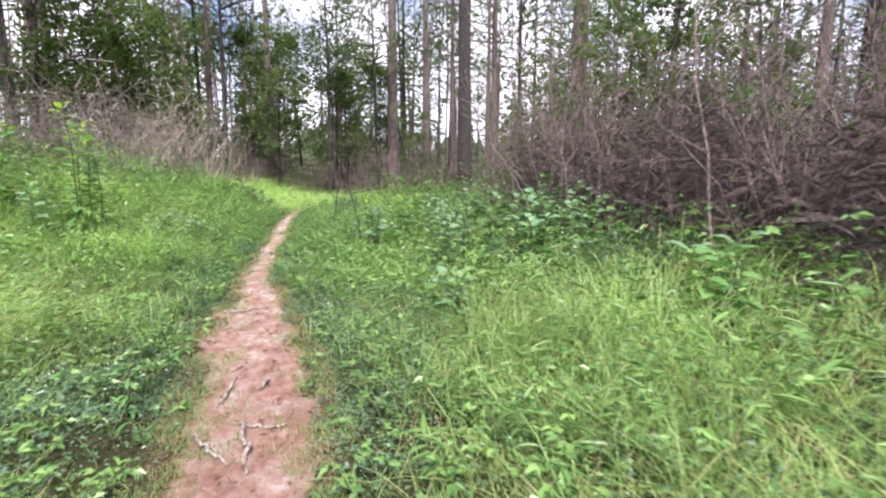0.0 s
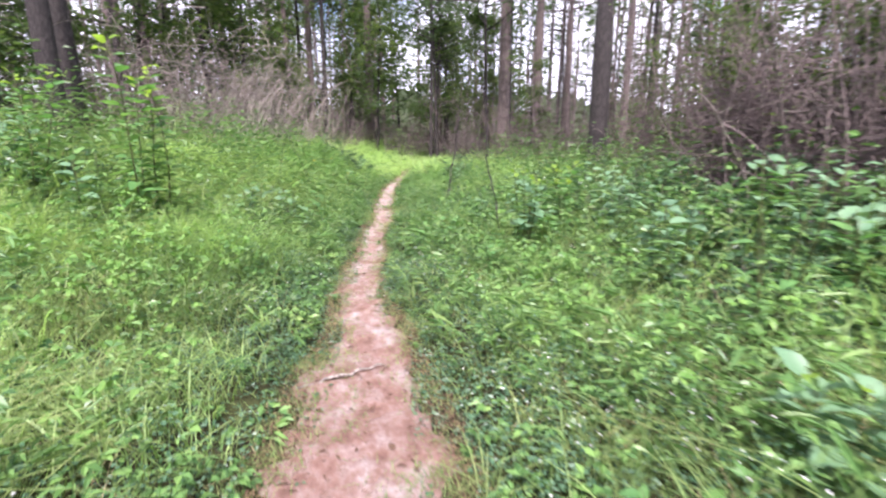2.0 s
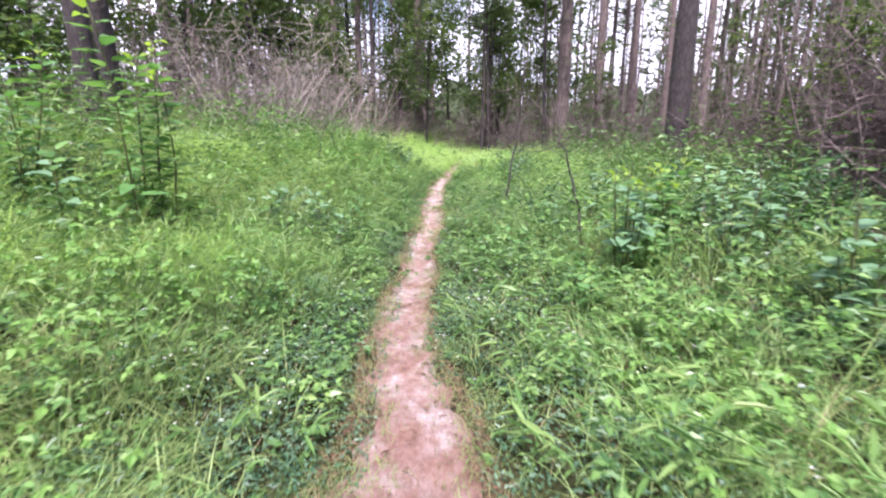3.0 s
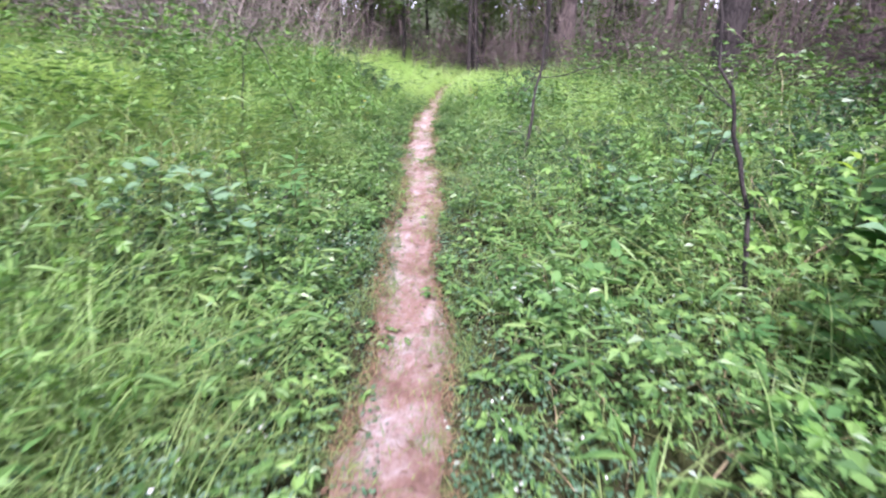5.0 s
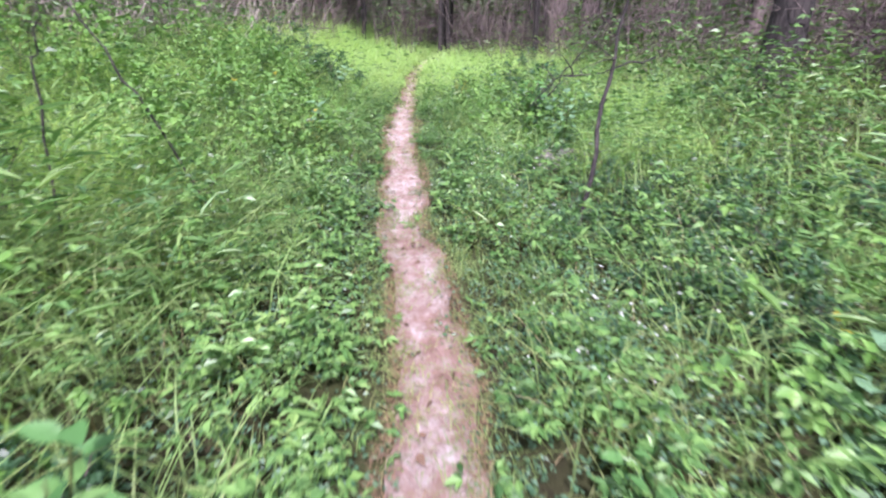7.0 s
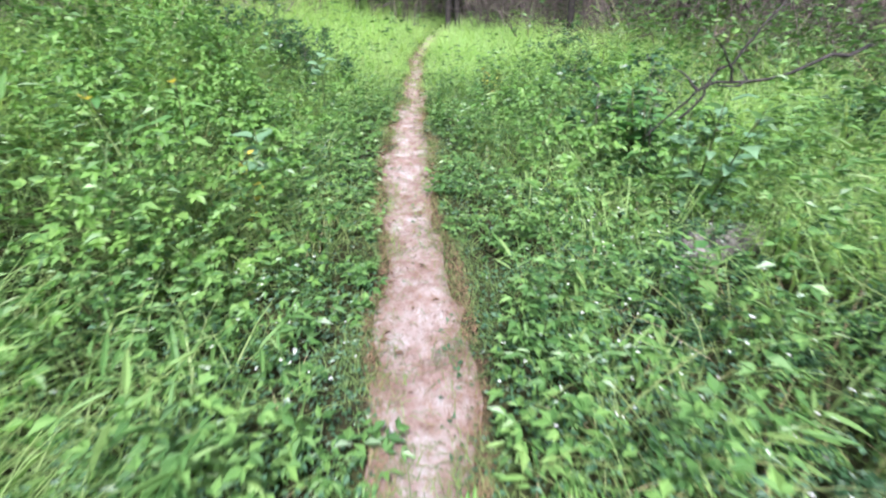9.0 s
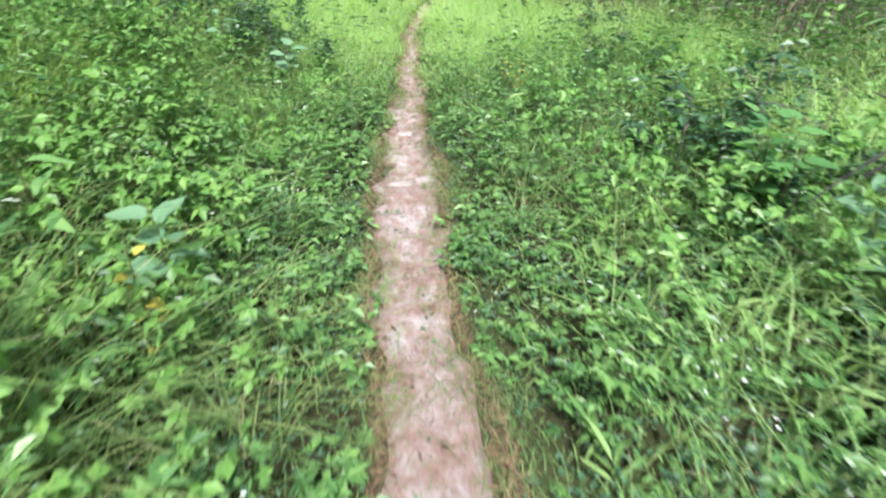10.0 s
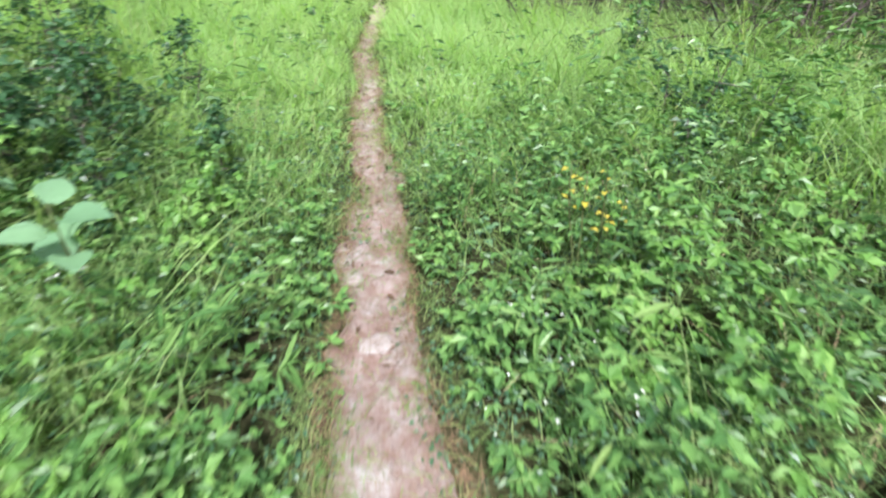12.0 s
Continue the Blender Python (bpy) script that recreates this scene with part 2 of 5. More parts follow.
def tube(cloth, pts, radii, sides=5, rng=None, rough=0.0):
    """A tapered round limb along points, closed at its tip."""
    pts = np.asarray(pts, float)
    radii = np.asarray(radii, float)
    ahead = unit(np.gradient(pts, axis=0))
    ref = np.array([0.0, 0, 1]) if abs(ahead[0][2]) < 0.8 else np.array([1.0, 0, 0])
    a = unit(np.cross(ahead, ref))
    b = np.cross(ahead, a)
    ang = np.arange(sides) * 2 * np.pi / sides
    rr = radii[:, None] * np.ones(sides)
    if rough and rng is not None:
        rr = rr * (1 + rough * rng.uniform(-1, 1, rr.shape))
    v = pts[:, None] + (a[:, None] * np.cos(ang)[None, :, None] + b[:, None] * np.sin(ang)[None, :, None]) * rr[..., None]
    n = len(pts)
    i, j = np.meshgrid(np.arange(n - 1), np.arange(sides), indexing="ij")
    p, q = i * sides + j, i * sides + (j + 1) % sides
    f = np.concatenate([np.stack([p, q, q + sides], -1).reshape(-1, 3), np.stack([p, q + sides, p + sides], -1).reshape(-1, 3)])
    tip = np.array([[(n - 1) * sides, (n - 1) * sides + k, (n - 1) * sides + k + 1] for k in range(1, sides - 1)])
    cloth.add(v.reshape(-1, 3), np.concatenate([f, tip]))


def small_leaves(base, way, length, width, rng, fold=0.25):
    """Folded leaves of two triangles: places, directions, lengths, widths."""
    n = len(base)
    up = np.array([0, 0, 1.0]) + rng.normal(0, 0.35, (n, 3))
    side = unit(np.cross(way, up))
    top = np.cross(side, way)
    mid = base + way * (length * rng.uniform(0.35, 0.5, n))[:, None]
    lift = top * (width * fold)[:, None]
    left, right = mid - side * (width / 2)[:, None] + lift, mid + side * (width / 2)[:, None] + lift
    tip = base + way * length[:, None] - np.array([0, 0, 1.0]) * (length * rng.uniform(0, 0.2, n))[:, None]
    v = np.stack([base, left, tip, right], 1).reshape(-1, 3)
    k = np.arange(n)[:, None] * 4
    f = np.stack([k + [0, 2, 1], k + [0, 3, 2]], 1).reshape(-1, 3)
    return v, f


def oval_leaves(base, way, length, width, rng, fold=0.2):
    """Fuller leaves of four triangles with a drooping tip."""
    n = len(base)
    up = np.array([0, 0, 1.0]) + rng.normal(0, 0.35, (n, 3))
    side = unit(np.cross(way, up))
    top = np.cross(side, way)
    down = np.array([0, 0, 1.0]) * (length * rng.uniform(0.02, 0.3, n))[:, None]

    def rim(u, k, sign):
        return base + way * (length * u)[:, None] + sign * side * (width * k)[:, None] + top * (width * fold * k * 2)[:, None] - down * (u * u)

    tip = base + way * length[:, None] - down
    v = np.stack([base, rim(0.28, 0.44, -1), rim(0.28, 0.44, 1), rim(0.66, 0.40, -1), rim(0.66, 0.40, 1), tip], 1).reshape(-1, 3)
    k = np.arange(n)[:, None] * 6
    return v, np.stack([k + [0, 5, 3], k + [0, 3, 1], k + [0, 4, 5], k + [0, 2, 4]], 1).reshape(-1, 3)


def blades(base, round_, height, reach, width, rng, segs=3):
    """Arching blades of grass."""
    n = len(base)
    out = np.stack([np.cos(round_), np.sin(round_), 0 * round_], -1)
    side = np.stack([-np.sin(round_), np.cos(round_), 0 * round_], -1)
    rows = []
    for s in range(segs + 1):
        u = s / segs
        mid = base + out * (reach * u ** 1.8)[:, None]
        mid[:, 2] += height * (u - 0.32 * u * u * (reach / np.maximum(height, 0.01)).clip(0, 2)) 
        w = width * (1 - 0.75 * u)
        if s < segs:
            rows += [mid - side * (w / 2)[:, None], mid + side * (w / 2)[:, None]]
        else:
            rows += [mid]
    per = 2 * segs + 1
    v = np.stack(rows, 1).reshape(-1, 3)
    k = np.arange(n)[:, None] * per
    f = []
    for s in range(segs - 1):
        a = 2 * s
        f += [k + [a, a + 1, a + 3], k + [a, a + 3, a + 2]]
    a = 2 * (segs - 1)
    f += [k + [a, a + 1, a + 2]]
    return v, np.stack(f, 1).reshape(-1, 3)


# ---- lie of the land ----
TRAIL_Y = [-30, -6, 0, 2.2, 3.3, 4.5, 5.4, 6.6, 7.5, 8.6, 9.9, 11.2, 12.2, 13.9, 14.7, 16.4, 17.4, 18.4, 19.3, 20.5, 22.5, 24.6, 27.3, 29.9, 36, 45, 60]
TRAIL_X = [1.5, -0.1, -0.24, -0.31, -0.38, -0.47, -0.53, -0.63, -0.67, -0.68, -0.65, -0.58, -0.55, -0.57, -0.51, -0.46, -0.40, -0.28, -0.19, -0.08, 0.13, 0.34, 0.86, 1.32, 3.4, 8, 17]
HALF_Y = [-30, 0, 2, 3.3, 4.6, 5.4, 6.3, 7.2, 9, 11, 12.2, 13.3, 14.2, 15.2, 16.5, 17.1, 18.3, 18.7, 20, 24, 60]
HALF_W = [0.33, 0.34, 0.32, 0.40, 0.40, 0.33, 0.24, 0.18, 0.155, 0.165, 0.16, 0.15, 0.20, 0.165, 0.195, 0.225, 0.14, 0.16, 0.12, 0.11, 0.09]


def smooth(a, b, x):
    u = np.clip((np.asarray(x, float) - a) / (b - a), 0, 1)
    return u * u * (3 - 2 * u)


def wave(x, y, scale, seed=0.0):
    """A soft random field, about -1 to 1."""
    x, y = np.asarray(x, float) * scale, np.asarray(y, float) * scale
    s = seed * 12.9898
    return (np.sin(x * 1.7 + y * 0.9 + s) + np.sin(-x * 1.1 + y * 2.1 + s * 1.7 + 1.3) + np.sin(x * 2.9 - y * 1.6 + s * 0.6 + 2.1 * np.sin(y * 0.8 + s))
            + np.sin(x * 0.6 + y * 3.3 + s * 2.3 + 1.7 * np.sin(x * 1.2))) / 2.6


def trail_x(y):
    return np.interp(y, TRAIL_Y, TRAIL_X) + 0.03 * np.sin(np.asarray(y) * 2.3) + 0.02 * np.sin(np.asarray(y) * 5.1 + 1)


def trail_half(y):
    return np.interp(y, HALF_Y, HALF_W)


def land(x, y):
    """Height of the ground."""
    x, y = np.asarray(x, float), np.asarray(y, float)
    off = x - trail_x(y)
    d = np.abs(off)
    rise = 0.80 * smooth(0.6, 4.6, -off) * smooth(3.5, 11.0, y) + 0.18 * smooth(1.5, 6.0, off)
    z = rise + 0.05 * wave(x, y, 0.55, 1) * smooth(0.3, 2.0, d) + 0.012 * wave(x, y, 2.5, 2)
    z = z + 1.2 * wave(x, y, 0.03, 3) * smooth(35, 90, np.hypot(x, y - 10))
    return z - 0.035 * (1 - smooth(0.6, 1.5, d / trail_half(y)))


def cover(x, y):
    """Height of the green cover above the ground."""
    d = np.abs(x - trail_x(y)) - trail_half(y)
    h = 0.04 + 0.27 * smooth(0.0, 0.6, d) + 0.24 * smooth(0.5, 2.2, d) + 0.30 * smooth(2.0, 4.5, d) * smooth(4, 9, y) + 0.10 * smooth(3, 5, d)
    h = h + 0.20 * smooth(0.5, 1.7, trail_x(y) - x - trail_half(y)) * smooth(6.5, 9.5, y) * (1 - smooth(17, 20, y))
    h = h + 0.16 * smooth(18, 21, y) * smooth(0.0, 0.4, d)
    return h * np.clip(1 + 0.30 * wave(x, y, 1.1, 4) + 0.52 * wave(x, y, 3.1, 5), 0.20, 2.0)


# ---- ground and trail ----
def grid_mesh(name, xs, ys, mat):
    gx, gy = np.meshgrid(xs, ys, indexing="ij")
    sunk = 0.05 * (1 - smooth(-0.12, 0.05, np.abs(gx - trail_x(gy)) - trail_half(gy)))
    v = np.stack([gx, gy, land(gx, gy) - sunk], -1).reshape(-1, 3)
    a, b = np.meshgrid(np.arange(len(xs) - 1), np.arange(len(ys) - 1), indexing="ij")
    p = a * len(ys) + b
    q = p + len(ys)
    f = np.concatenate([np.stack([p, q, q + 1], -1).reshape(-1, 3), np.stack([p, q + 1, p + 1], -1).reshape(-1, 3)])
    return mesh_from(name, v, f, mat, True)


def spread(near, step, far):
    """Even steps near the middle that widen outwards."""
    inner = np.arange(-near, near + 1e-6, step)
    outer = near + (far - near) * (np.arange(1, 19) / 18) ** 2.6
    return np.concatenate([-outer[::-1], inner, outer])


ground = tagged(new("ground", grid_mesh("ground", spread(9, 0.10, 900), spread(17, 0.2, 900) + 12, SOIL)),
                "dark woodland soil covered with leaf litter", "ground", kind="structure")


def build_trail():
    rng = np.random.default_rng(3)
    ys = np.arange(-6, 34, 0.045)
    cols = np.linspace(-1, 1, 21)
    edge_l = 1 + 0.26 * np.interp(ys, np.arange(-6, 41, 0.16), rng.uniform(-1, 1, 294)) + 0.10 * wave(ys, ys * 0, 1.3, 6)
    edge_r = 1 + 0.26 * np.interp(ys, np.arange(-6, 41, 0.16), rng.uniform(-1, 1, 294)) + 0.10 * wave(ys, ys * 0, 1.3, 7)
    w = np.where(cols[None] < 0, edge_l[:, None], edge_r[:, None]) * (trail_half(ys)[:, None] + 0.08)
    x = trail_x(ys)[:, None] + cols[None] * w
    y = ys[:, None] + 0 * x
    step = 0.013 * wave(x, y, 3.0, 8) + 0.009 * wave(x, y, 9.0, 9) + 0.006 * wave(x * 0.4, y, 21.0, 10)
    z = land(x, y) + 0.022 + step - 0.012 * (1 - cols[None] ** 2) - 0.06 * smooth(0.62, 1.0, np.abs(cols))[None]
    v = np.stack([x, y, z], -1).reshape(-1, 3)
    n, m = x.shape
    a, b = np.meshgrid(np.arange(n - 1), np.arange(m - 1), indexing="ij")
    p = a * m + b
    f = np.concatenate([np.stack([p, p + 1, p + m + 1], -1).reshape(-1, 3), np.stack([p, p + m + 1, p + m], -1).reshape(-1, 3)])
    return tagged(new("trail", mesh_from("trail", v, f, CLAY, True)), "narrow trodden footpath of reddish clay and pale sand",
                  "path", kind="structure")


build_trail()


# ---- green cover ----
def scatter(rng, density, x0=-17, x1=17, y0=-3, y1=46, cell=0.25):
    """Random places with so many to the square metre."""
    gx, gy = np.meshgrid(np.arange(x0, x1, cell), np.arange(y0, y1, cell), indexing="ij")
    gx, gy = gx.ravel(), gy.ravel()
    k = rng.poisson(np.maximum(density(gx + cell / 2, gy + cell / 2), 0) * cell * cell)
    x, y = np.repeat(gx, k), np.repeat(gy, k)
    return x + rng.uniform(0, cell, len(x)), y + rng.uniform(0, cell, len(y))


def far_off(x, y):
    """Distance from the line walked."""
    return np.hypot(x + 0.6, y - np.clip(y, 1.6, 18.2))


def thinning(x, y, power, near=1.5):
    return (near / np.maximum(far_off(x, y), near)) ** power


def beside(x, y, a, b):
    """0 on the bare trail, 1 beside it."""
    return smooth(a, b, np.abs(x - trail_x(y)) - trail_half(y)) * (0.08 + 0.92 * smooth(0.17, 0.34, np.hypot((x - 1.06) * 0.75, y - 14.36)))


def grassy(x, y):
    """How far grass rules over herbs."""
    d = np.abs(x - trail_x(y))
    g = 0.55 * smooth(0.5, 1.3, d) * (1 - smooth(4.5, 7.0, y + 1.2 * np.sign(x - trail_x(y)))) + 0.75 * smooth(18.5, 22, y) * (1 - smooth(3.0, 5.5, d))
    g = g + 0.35 * smooth(0.6, 1.6, -(x - trail_x(y))) * (1 - smooth(9, 13, y))
    g = g - 0.20 * smooth(0.4, 0.9, x - trail_x(y)) * smooth(7.5, 9.5, y) * (1 - smooth(15, 17, y))
    return np.clip(g + 0.50 + 0.30 * wave(x, y, 0.8, 11), 0.15, 1)


def soft_green(x, y):
    """1 where the soft bright grass rules round the trail ahead."""
    return smooth(19.2, 22.2, y + 0.5 * wave(x, y, 0.8, 3)) * (1 - smooth(2.6, 4.4, np.abs(x - trail_x(y))))


def hugging(x, y, loss):
    """Less than 1 where creeping mats crowd out taller plants beside the first stretch of the trail."""
    off = x - trail_x(y)
    reach = np.where(off < 0, 1.75 - 0.5 * smooth(3, 5, y), 1.1)
    return 1 - loss * (1 - smooth(reach - 0.4, reach, np.abs(off))) * (1 - smooth(5.5, 7.0, y))


def bushy(x, y):
    """1 where bushes and large-leaved plants leave less room for grass."""
    off = x - trail_x(y)
    edge = smooth(1.7, 2.5, off) * smooth(4.8, 6.0, y) * (1 - smooth(9.5, 11.0, y))
    east = smooth(0.75, 1.2, off) * smooth(9.2, 10.0, y) * (1 - smooth(13.6, 14.6, y))
    west = smooth(0.7, 1.1, -off) * (1 - smooth(2.4, 3.2, -off)) * smooth(8.8, 9.4, y) * (1 - smooth(11.2, 12.0, y))
    fore = 0.8 * smooth(0.55, 0.9, off) * smooth(6.6, 7.2, y) * (1 - smooth(8.6, 9.2, y))
    return np.maximum(np.maximum(edge, east), np.maximum(west, fore))


def ways(rng, n, low, high):
    az = rng.uniform(0, 2 * np.pi, n)
    el = rng.uniform(low, high, n)
    return np.stack([np.cos(az) * np.cos(el), np.sin(az) * np.cos(el), np.sin(el)], -1)


def stuff(name, v, f, mat, label, category):
    return tagged(new(name, mesh_from(name, v, f, mat)), label, category, kind="stuff")


def lay_grass():
    rng = np.random.default_rng(11)
    x, y = scatter(rng, lambda x, y: 610 * grassy(x, y) * hugging(x, y, 0.7) * np.clip(0.95 + 0.85 * wave(x, y, 2.3, 6), 0.12, 2.0) * (1 - 0.6 * soft_green(x, y)) * (1 - 0.6 * bushy(x, y)) * thinning(x, y, 1.55) * beside(x, y, -0.10, 0.10))
    n, grow = len(x), thinning(x, y, -0.55)
    h = cover(x, y) * rng.uniform(0.5, 1.35, n) * (0.75 + 0.35 * grassy(x, y))
    base = np.stack([x, y, land(x, y) - 0.01], -1)
    v, f = blades(base, rng.uniform(0, 2 * np.pi, n), h, h * rng.uniform(0.45, 1.7, n), rng.uniform(0.005, 0.011, n) * grow, rng)
    stuff("grass", v, f, GRASS, "lush bright green wild grass beside the trail", "grass")


def lay_straw():
    rng = np.random.default_rng(12)
    x, y = scatter(rng, lambda x, y: (26 + 60 * (1 - smooth(4, 8, y)) * smooth(-0.5, 1, x)) * thinning(x, y, 1.3) * beside(x, y, 0.02, 0.4), y1=32)
    n = len(x)
    h = cover(x, y) * rng.uniform(0.5, 1.1, n)
    v, f = blades(np.stack([x, y, land(x, y)], -1), rng.uniform(0, 6.28, n), h, h * rng.uniform(0.5, 1.4, n),
                  rng.uniform(0.003, 0.007, n) * thinning(x, y, -0.4), rng)
    stuff("dry_grass", v, f, STRAW, "scattered straw coloured dry grass stalks", "grass")


def lay_herbs():
    rng = np.random.default_rng(13)
    x, y = scatter(rng, lambda x, y: 158 * (1.2 - 0.75 * grassy(x, y)) * (1 - 0.85 * soft_green(x, y)) * (1 - 0.35 * bushy(x, y)) * thinning(x, y, 1.65) * beside(x, y, 0.02, 0.24)
                   * hugging(x, y, 0.65) * np.clip(0.9 + 1.15 * wave(x, y, 3.1, 5), 0.06, 2.3))
    n = len(x)
    grow = thinning(x, y, -0.55)
    kind = np.clip(np.floor(rng.random(n) * 2.5 + 1.1 * (0.25 + 0.5 * wave(x, y, 0.7, 31)) + 0.4 * smooth(13, 16, y) * (x < trail_x(y))), 0, 3).astype(int)
    h = cover(x, y) * rng.uniform(0.4, 1.35, n)
    per = 18
    px, py, ph, pg, pk = (np.repeat(a, per) for a in (x, y, h, grow, kind))
    m = n * per
    k = np.tile(np.arange(per), n)
    az = np.repeat(rng.uniform(0, 2 * np.pi, n), per)
    out = np.stack([np.cos(az), np.sin(az), 0 * az], -1)
    across = np.stack([-np.sin(az), np.cos(az), 0 * az], -1) * np.where(k % 2, 1.0, -1.0)[:, None]
    # feathery sprigs: pairs of leaflets along an arching stalk
    u = 0.25 + 0.75 * (k // 2) / (per / 2 - 1)
    sprig = out * (ph * 0.65 * u ** 2)[:, None]
    sprig[:, 2] += ph * (1.25 * u - 0.45 * u * u)
    w_sprig = unit(across + 0.55 * out + rng.normal(0, 0.18, (m, 3)))
    # upright stems: whorls of slender leaves, or leaves of three leaflets on stalks
    u2 = ((k + 0.5) / per) ** 0.8
    w_whorl = ways(rng, m, -0.5, 0.6)
    whorl = w_whorl * [1, 1, 0.3] * ((0.02 + 0.08 * rng.random(m)) * pg)[:, None]
    whorl[:, 2] += ph * u2
    leaf3 = np.repeat(ways(rng, n * 6, 0.0, 0.7), 3, 0)
    side3 = unit(np.cross(leaf3, [0, 0, 1.0])) * np.tile([-1.0, 0.0, 1.0], n * 6)[:, None]
    w_three = unit(leaf3 * 0.8 + side3 + rng.normal(0, 0.12, (m, 3)) - [0, 0, 0.25])
    three = leaf3 * np.repeat(rng.uniform(0.03, 0.11, n * 6), 3)[:, None] * pg[:, None]
    three[:, 2] += ph * (0.35 + 0.65 * (k // 3) / 5)
    feather, trio = (pk < 2)[:, None], (pk == 2)[:, None]
    base = np.stack([px, py, land(px, py)], -1) + np.where(feather, sprig, np.where(trio, three, whorl))
    w = np.where(feather, w_sprig, np.where(trio, w_three, w_whorl))
    length = np.choose(pk, [0.031, 0.046, 0.058, 0.080]) * rng.uniform(0.6, 1.3, m) * pg * np.where(pk < 2, 1.25 - 0.5 * u, 1.0)
    width = length * np.choose(pk, [0.40, 0.28, 0.50, 0.24]) * rng.uniform(0.8, 1.2, m)
    full = (pk == 3) & (far_off(px, py) < 1.5)
    v, f = small_leaves(base[~full], w[~full], length[~full], width[~full], rng)
    v2, f2 = oval_leaves(base[full], w[full], length[full], width[full], rng)
    v, f = np.concatenate([v, v2]), np.concatenate([f, f2 + len(v)])
    stuff("herbs", v, f, HERB, "dense knee-high green leafy weeds and herbs", "plants")


def lay_meadow():
    """The bright soft grass where the trail runs on ahead."""
    rng = np.random.default_rng(18)

    def density(x, y):
        d = np.abs(x - trail_x(y))
        west = 1.75 * smooth(3.0, 5.5, y) * smooth(0.5, 1.7, d)
        east = smooth(4.5, 8.0, y) * smooth(0.5, 2.2, d) + 0.35 * smooth(0.55, 1.2, d) * (1 - smooth(5.5, 7.5, y))
        early = 1.05 * np.where(x < trail_x(y), west, east) * np.clip(0.65 + wave(x, y, 0.7, 9), 0, 1.5)
        reach = (1 - smooth(33, 38, y)) * (1 - smooth(3.4, 5.8, d + 0.6 * wave(x, y, 0.7, 8)))
        return 430 * (1 - 0.8 * bushy(x, y)) * np.maximum(early, 1.3 * smooth(18.0, 21.8, y + 0.5 * wave(x, y, 0.8, 3))) * reach * np.maximum(beside(x, y, -0.04, 0.12), 0.8 * smooth(25, 28, y)) * thinning(x, y, 0.5, 3.0)

    x, y = scatter(rng, density)
    n = len(x)
    h = np.maximum(np.minimum(1.05 * cover(x, y), 0.62), 0.10 + 0.30 * beside(x, y, 0.0, 0.8) + 0.30 * beside(x, y, 1.0, 3.0)) * rng.uniform(0.65, 1.3, n) * (1 + 0.3 * wave(x, y, 1.6, 6))
    v, f = blades(np.stack([x, y, land(x, y)], -1), rng.uniform(0, 6.28, n), h, h * rng.uniform(0.4, 1.3, n), rng.uniform(0.006, 0.013, n) * thinning(x, y, -0.35, 2.0), rng)
    stuff("meadow_grass", v, f, MEADOW, "soft bright yellow-green grass around the trail ahead", "grass")


def lay_mats():
    rng = np.random.default_rng(14)

    def density(x, y):
        d = np.abs(x - trail_x(y)) - trail_half(y)
        near = smooth(-0.09, 0.10, d) * (1 - smooth(0.5, 1.7, d))
        return (1900 / hugging(x, y, 0.4) * near * (1 - 0.45 * smooth(12.5, 15, y)) * (0.65 + 0.5 * wave(x, y, 0.9, 21)) + 150) * (1 - 0.8 * soft_green(x, y)) * thinning(x, y, 1.5) * beside(x, y, -0.09, 0.05)

    x, y = scatter(rng, density, y1=40)
    n = len(x)
    grow = thinning(x, y, -0.55)
    w = ways(rng, n, -0.25, 0.5)
    base = np.stack([x, y, land(x, y) + cover(x, y) * rng.uniform(0.1, 0.75, n)], -1)
    length = rng.uniform(0.014, 0.036, n) * grow
    v, f = small_leaves(base, w, length, length * rng.uniform(0.45, 0.8, n), rng)
    stuff("ground_mat", v, f, MAT_LEAF, "low dark green creeping leaves along the trail edge", "plants")


# Tiny white four-leaf flecks imitating the shine of wet leaves in the mats.
def lay_glints():
    rng = np.random.default_rng(15)

    def density(x, y):
        d = np.abs(x - trail_x(y)) - trail_half(y)
        return 60 * smooth(0.02, 0.2, d) * (1 - smooth(0.8, 1.6, d)) * smooth(0.1, 0.6, wave(x, y, 0.9, 21))

    x, y = scatter(rng, density, y1=22)
    cloth = Cloth()
    for a, b in zip(x, y):
        c = np.array([a, b, float(land(a, b) + cover(a, b) * rng.uniform(0.75, 1.0))])
        w = ways(rng, 4, 0.1, 0.5)
        cloth.add(*small_leaves(np.repeat(c[None], 4, 0), w, np.full(4, rng.uniform(0.006, 0.013)), np.full(4, 0.007), rng))
    tagged(new("wildflowers", cloth.mesh("wildflowers", GLINT)), "tiny white flecks painted as wet glints among the creeping leaves", "flowers", kind="stuff")


def lay_litter():
    """Pine straw on and along the trail."""
    rng = np.random.default_rng(16)
    n = 36000
    y = rng.uniform(-1, 27, n)
    side = rng.choice([-1, 1], n)
    u = np.where(rng.random(n) < 0.78, 1.40 - np.abs(rng.normal(0, 0.32, n)), rng.uniform(-0.2, 1.2, n))
    x = trail_x(y) + side * trail_half(y) * u
    az = rng.uniform(0, np.pi, n)
    ln = rng.uniform(0.03, 0.11, n)
    base = np.stack([x, y, land(x, y) + 0.024 + 0.012 * rng.random(n)], -1)
    v, f = blades(base, az, 0.012 * rng.random(n), ln, rng.uniform(0.0015, 0.003, n), rng, 2)
    stuff("pine_straw", v, f, PINE_STRAW, "brown fallen pine needles strewn on the trail", "litter")


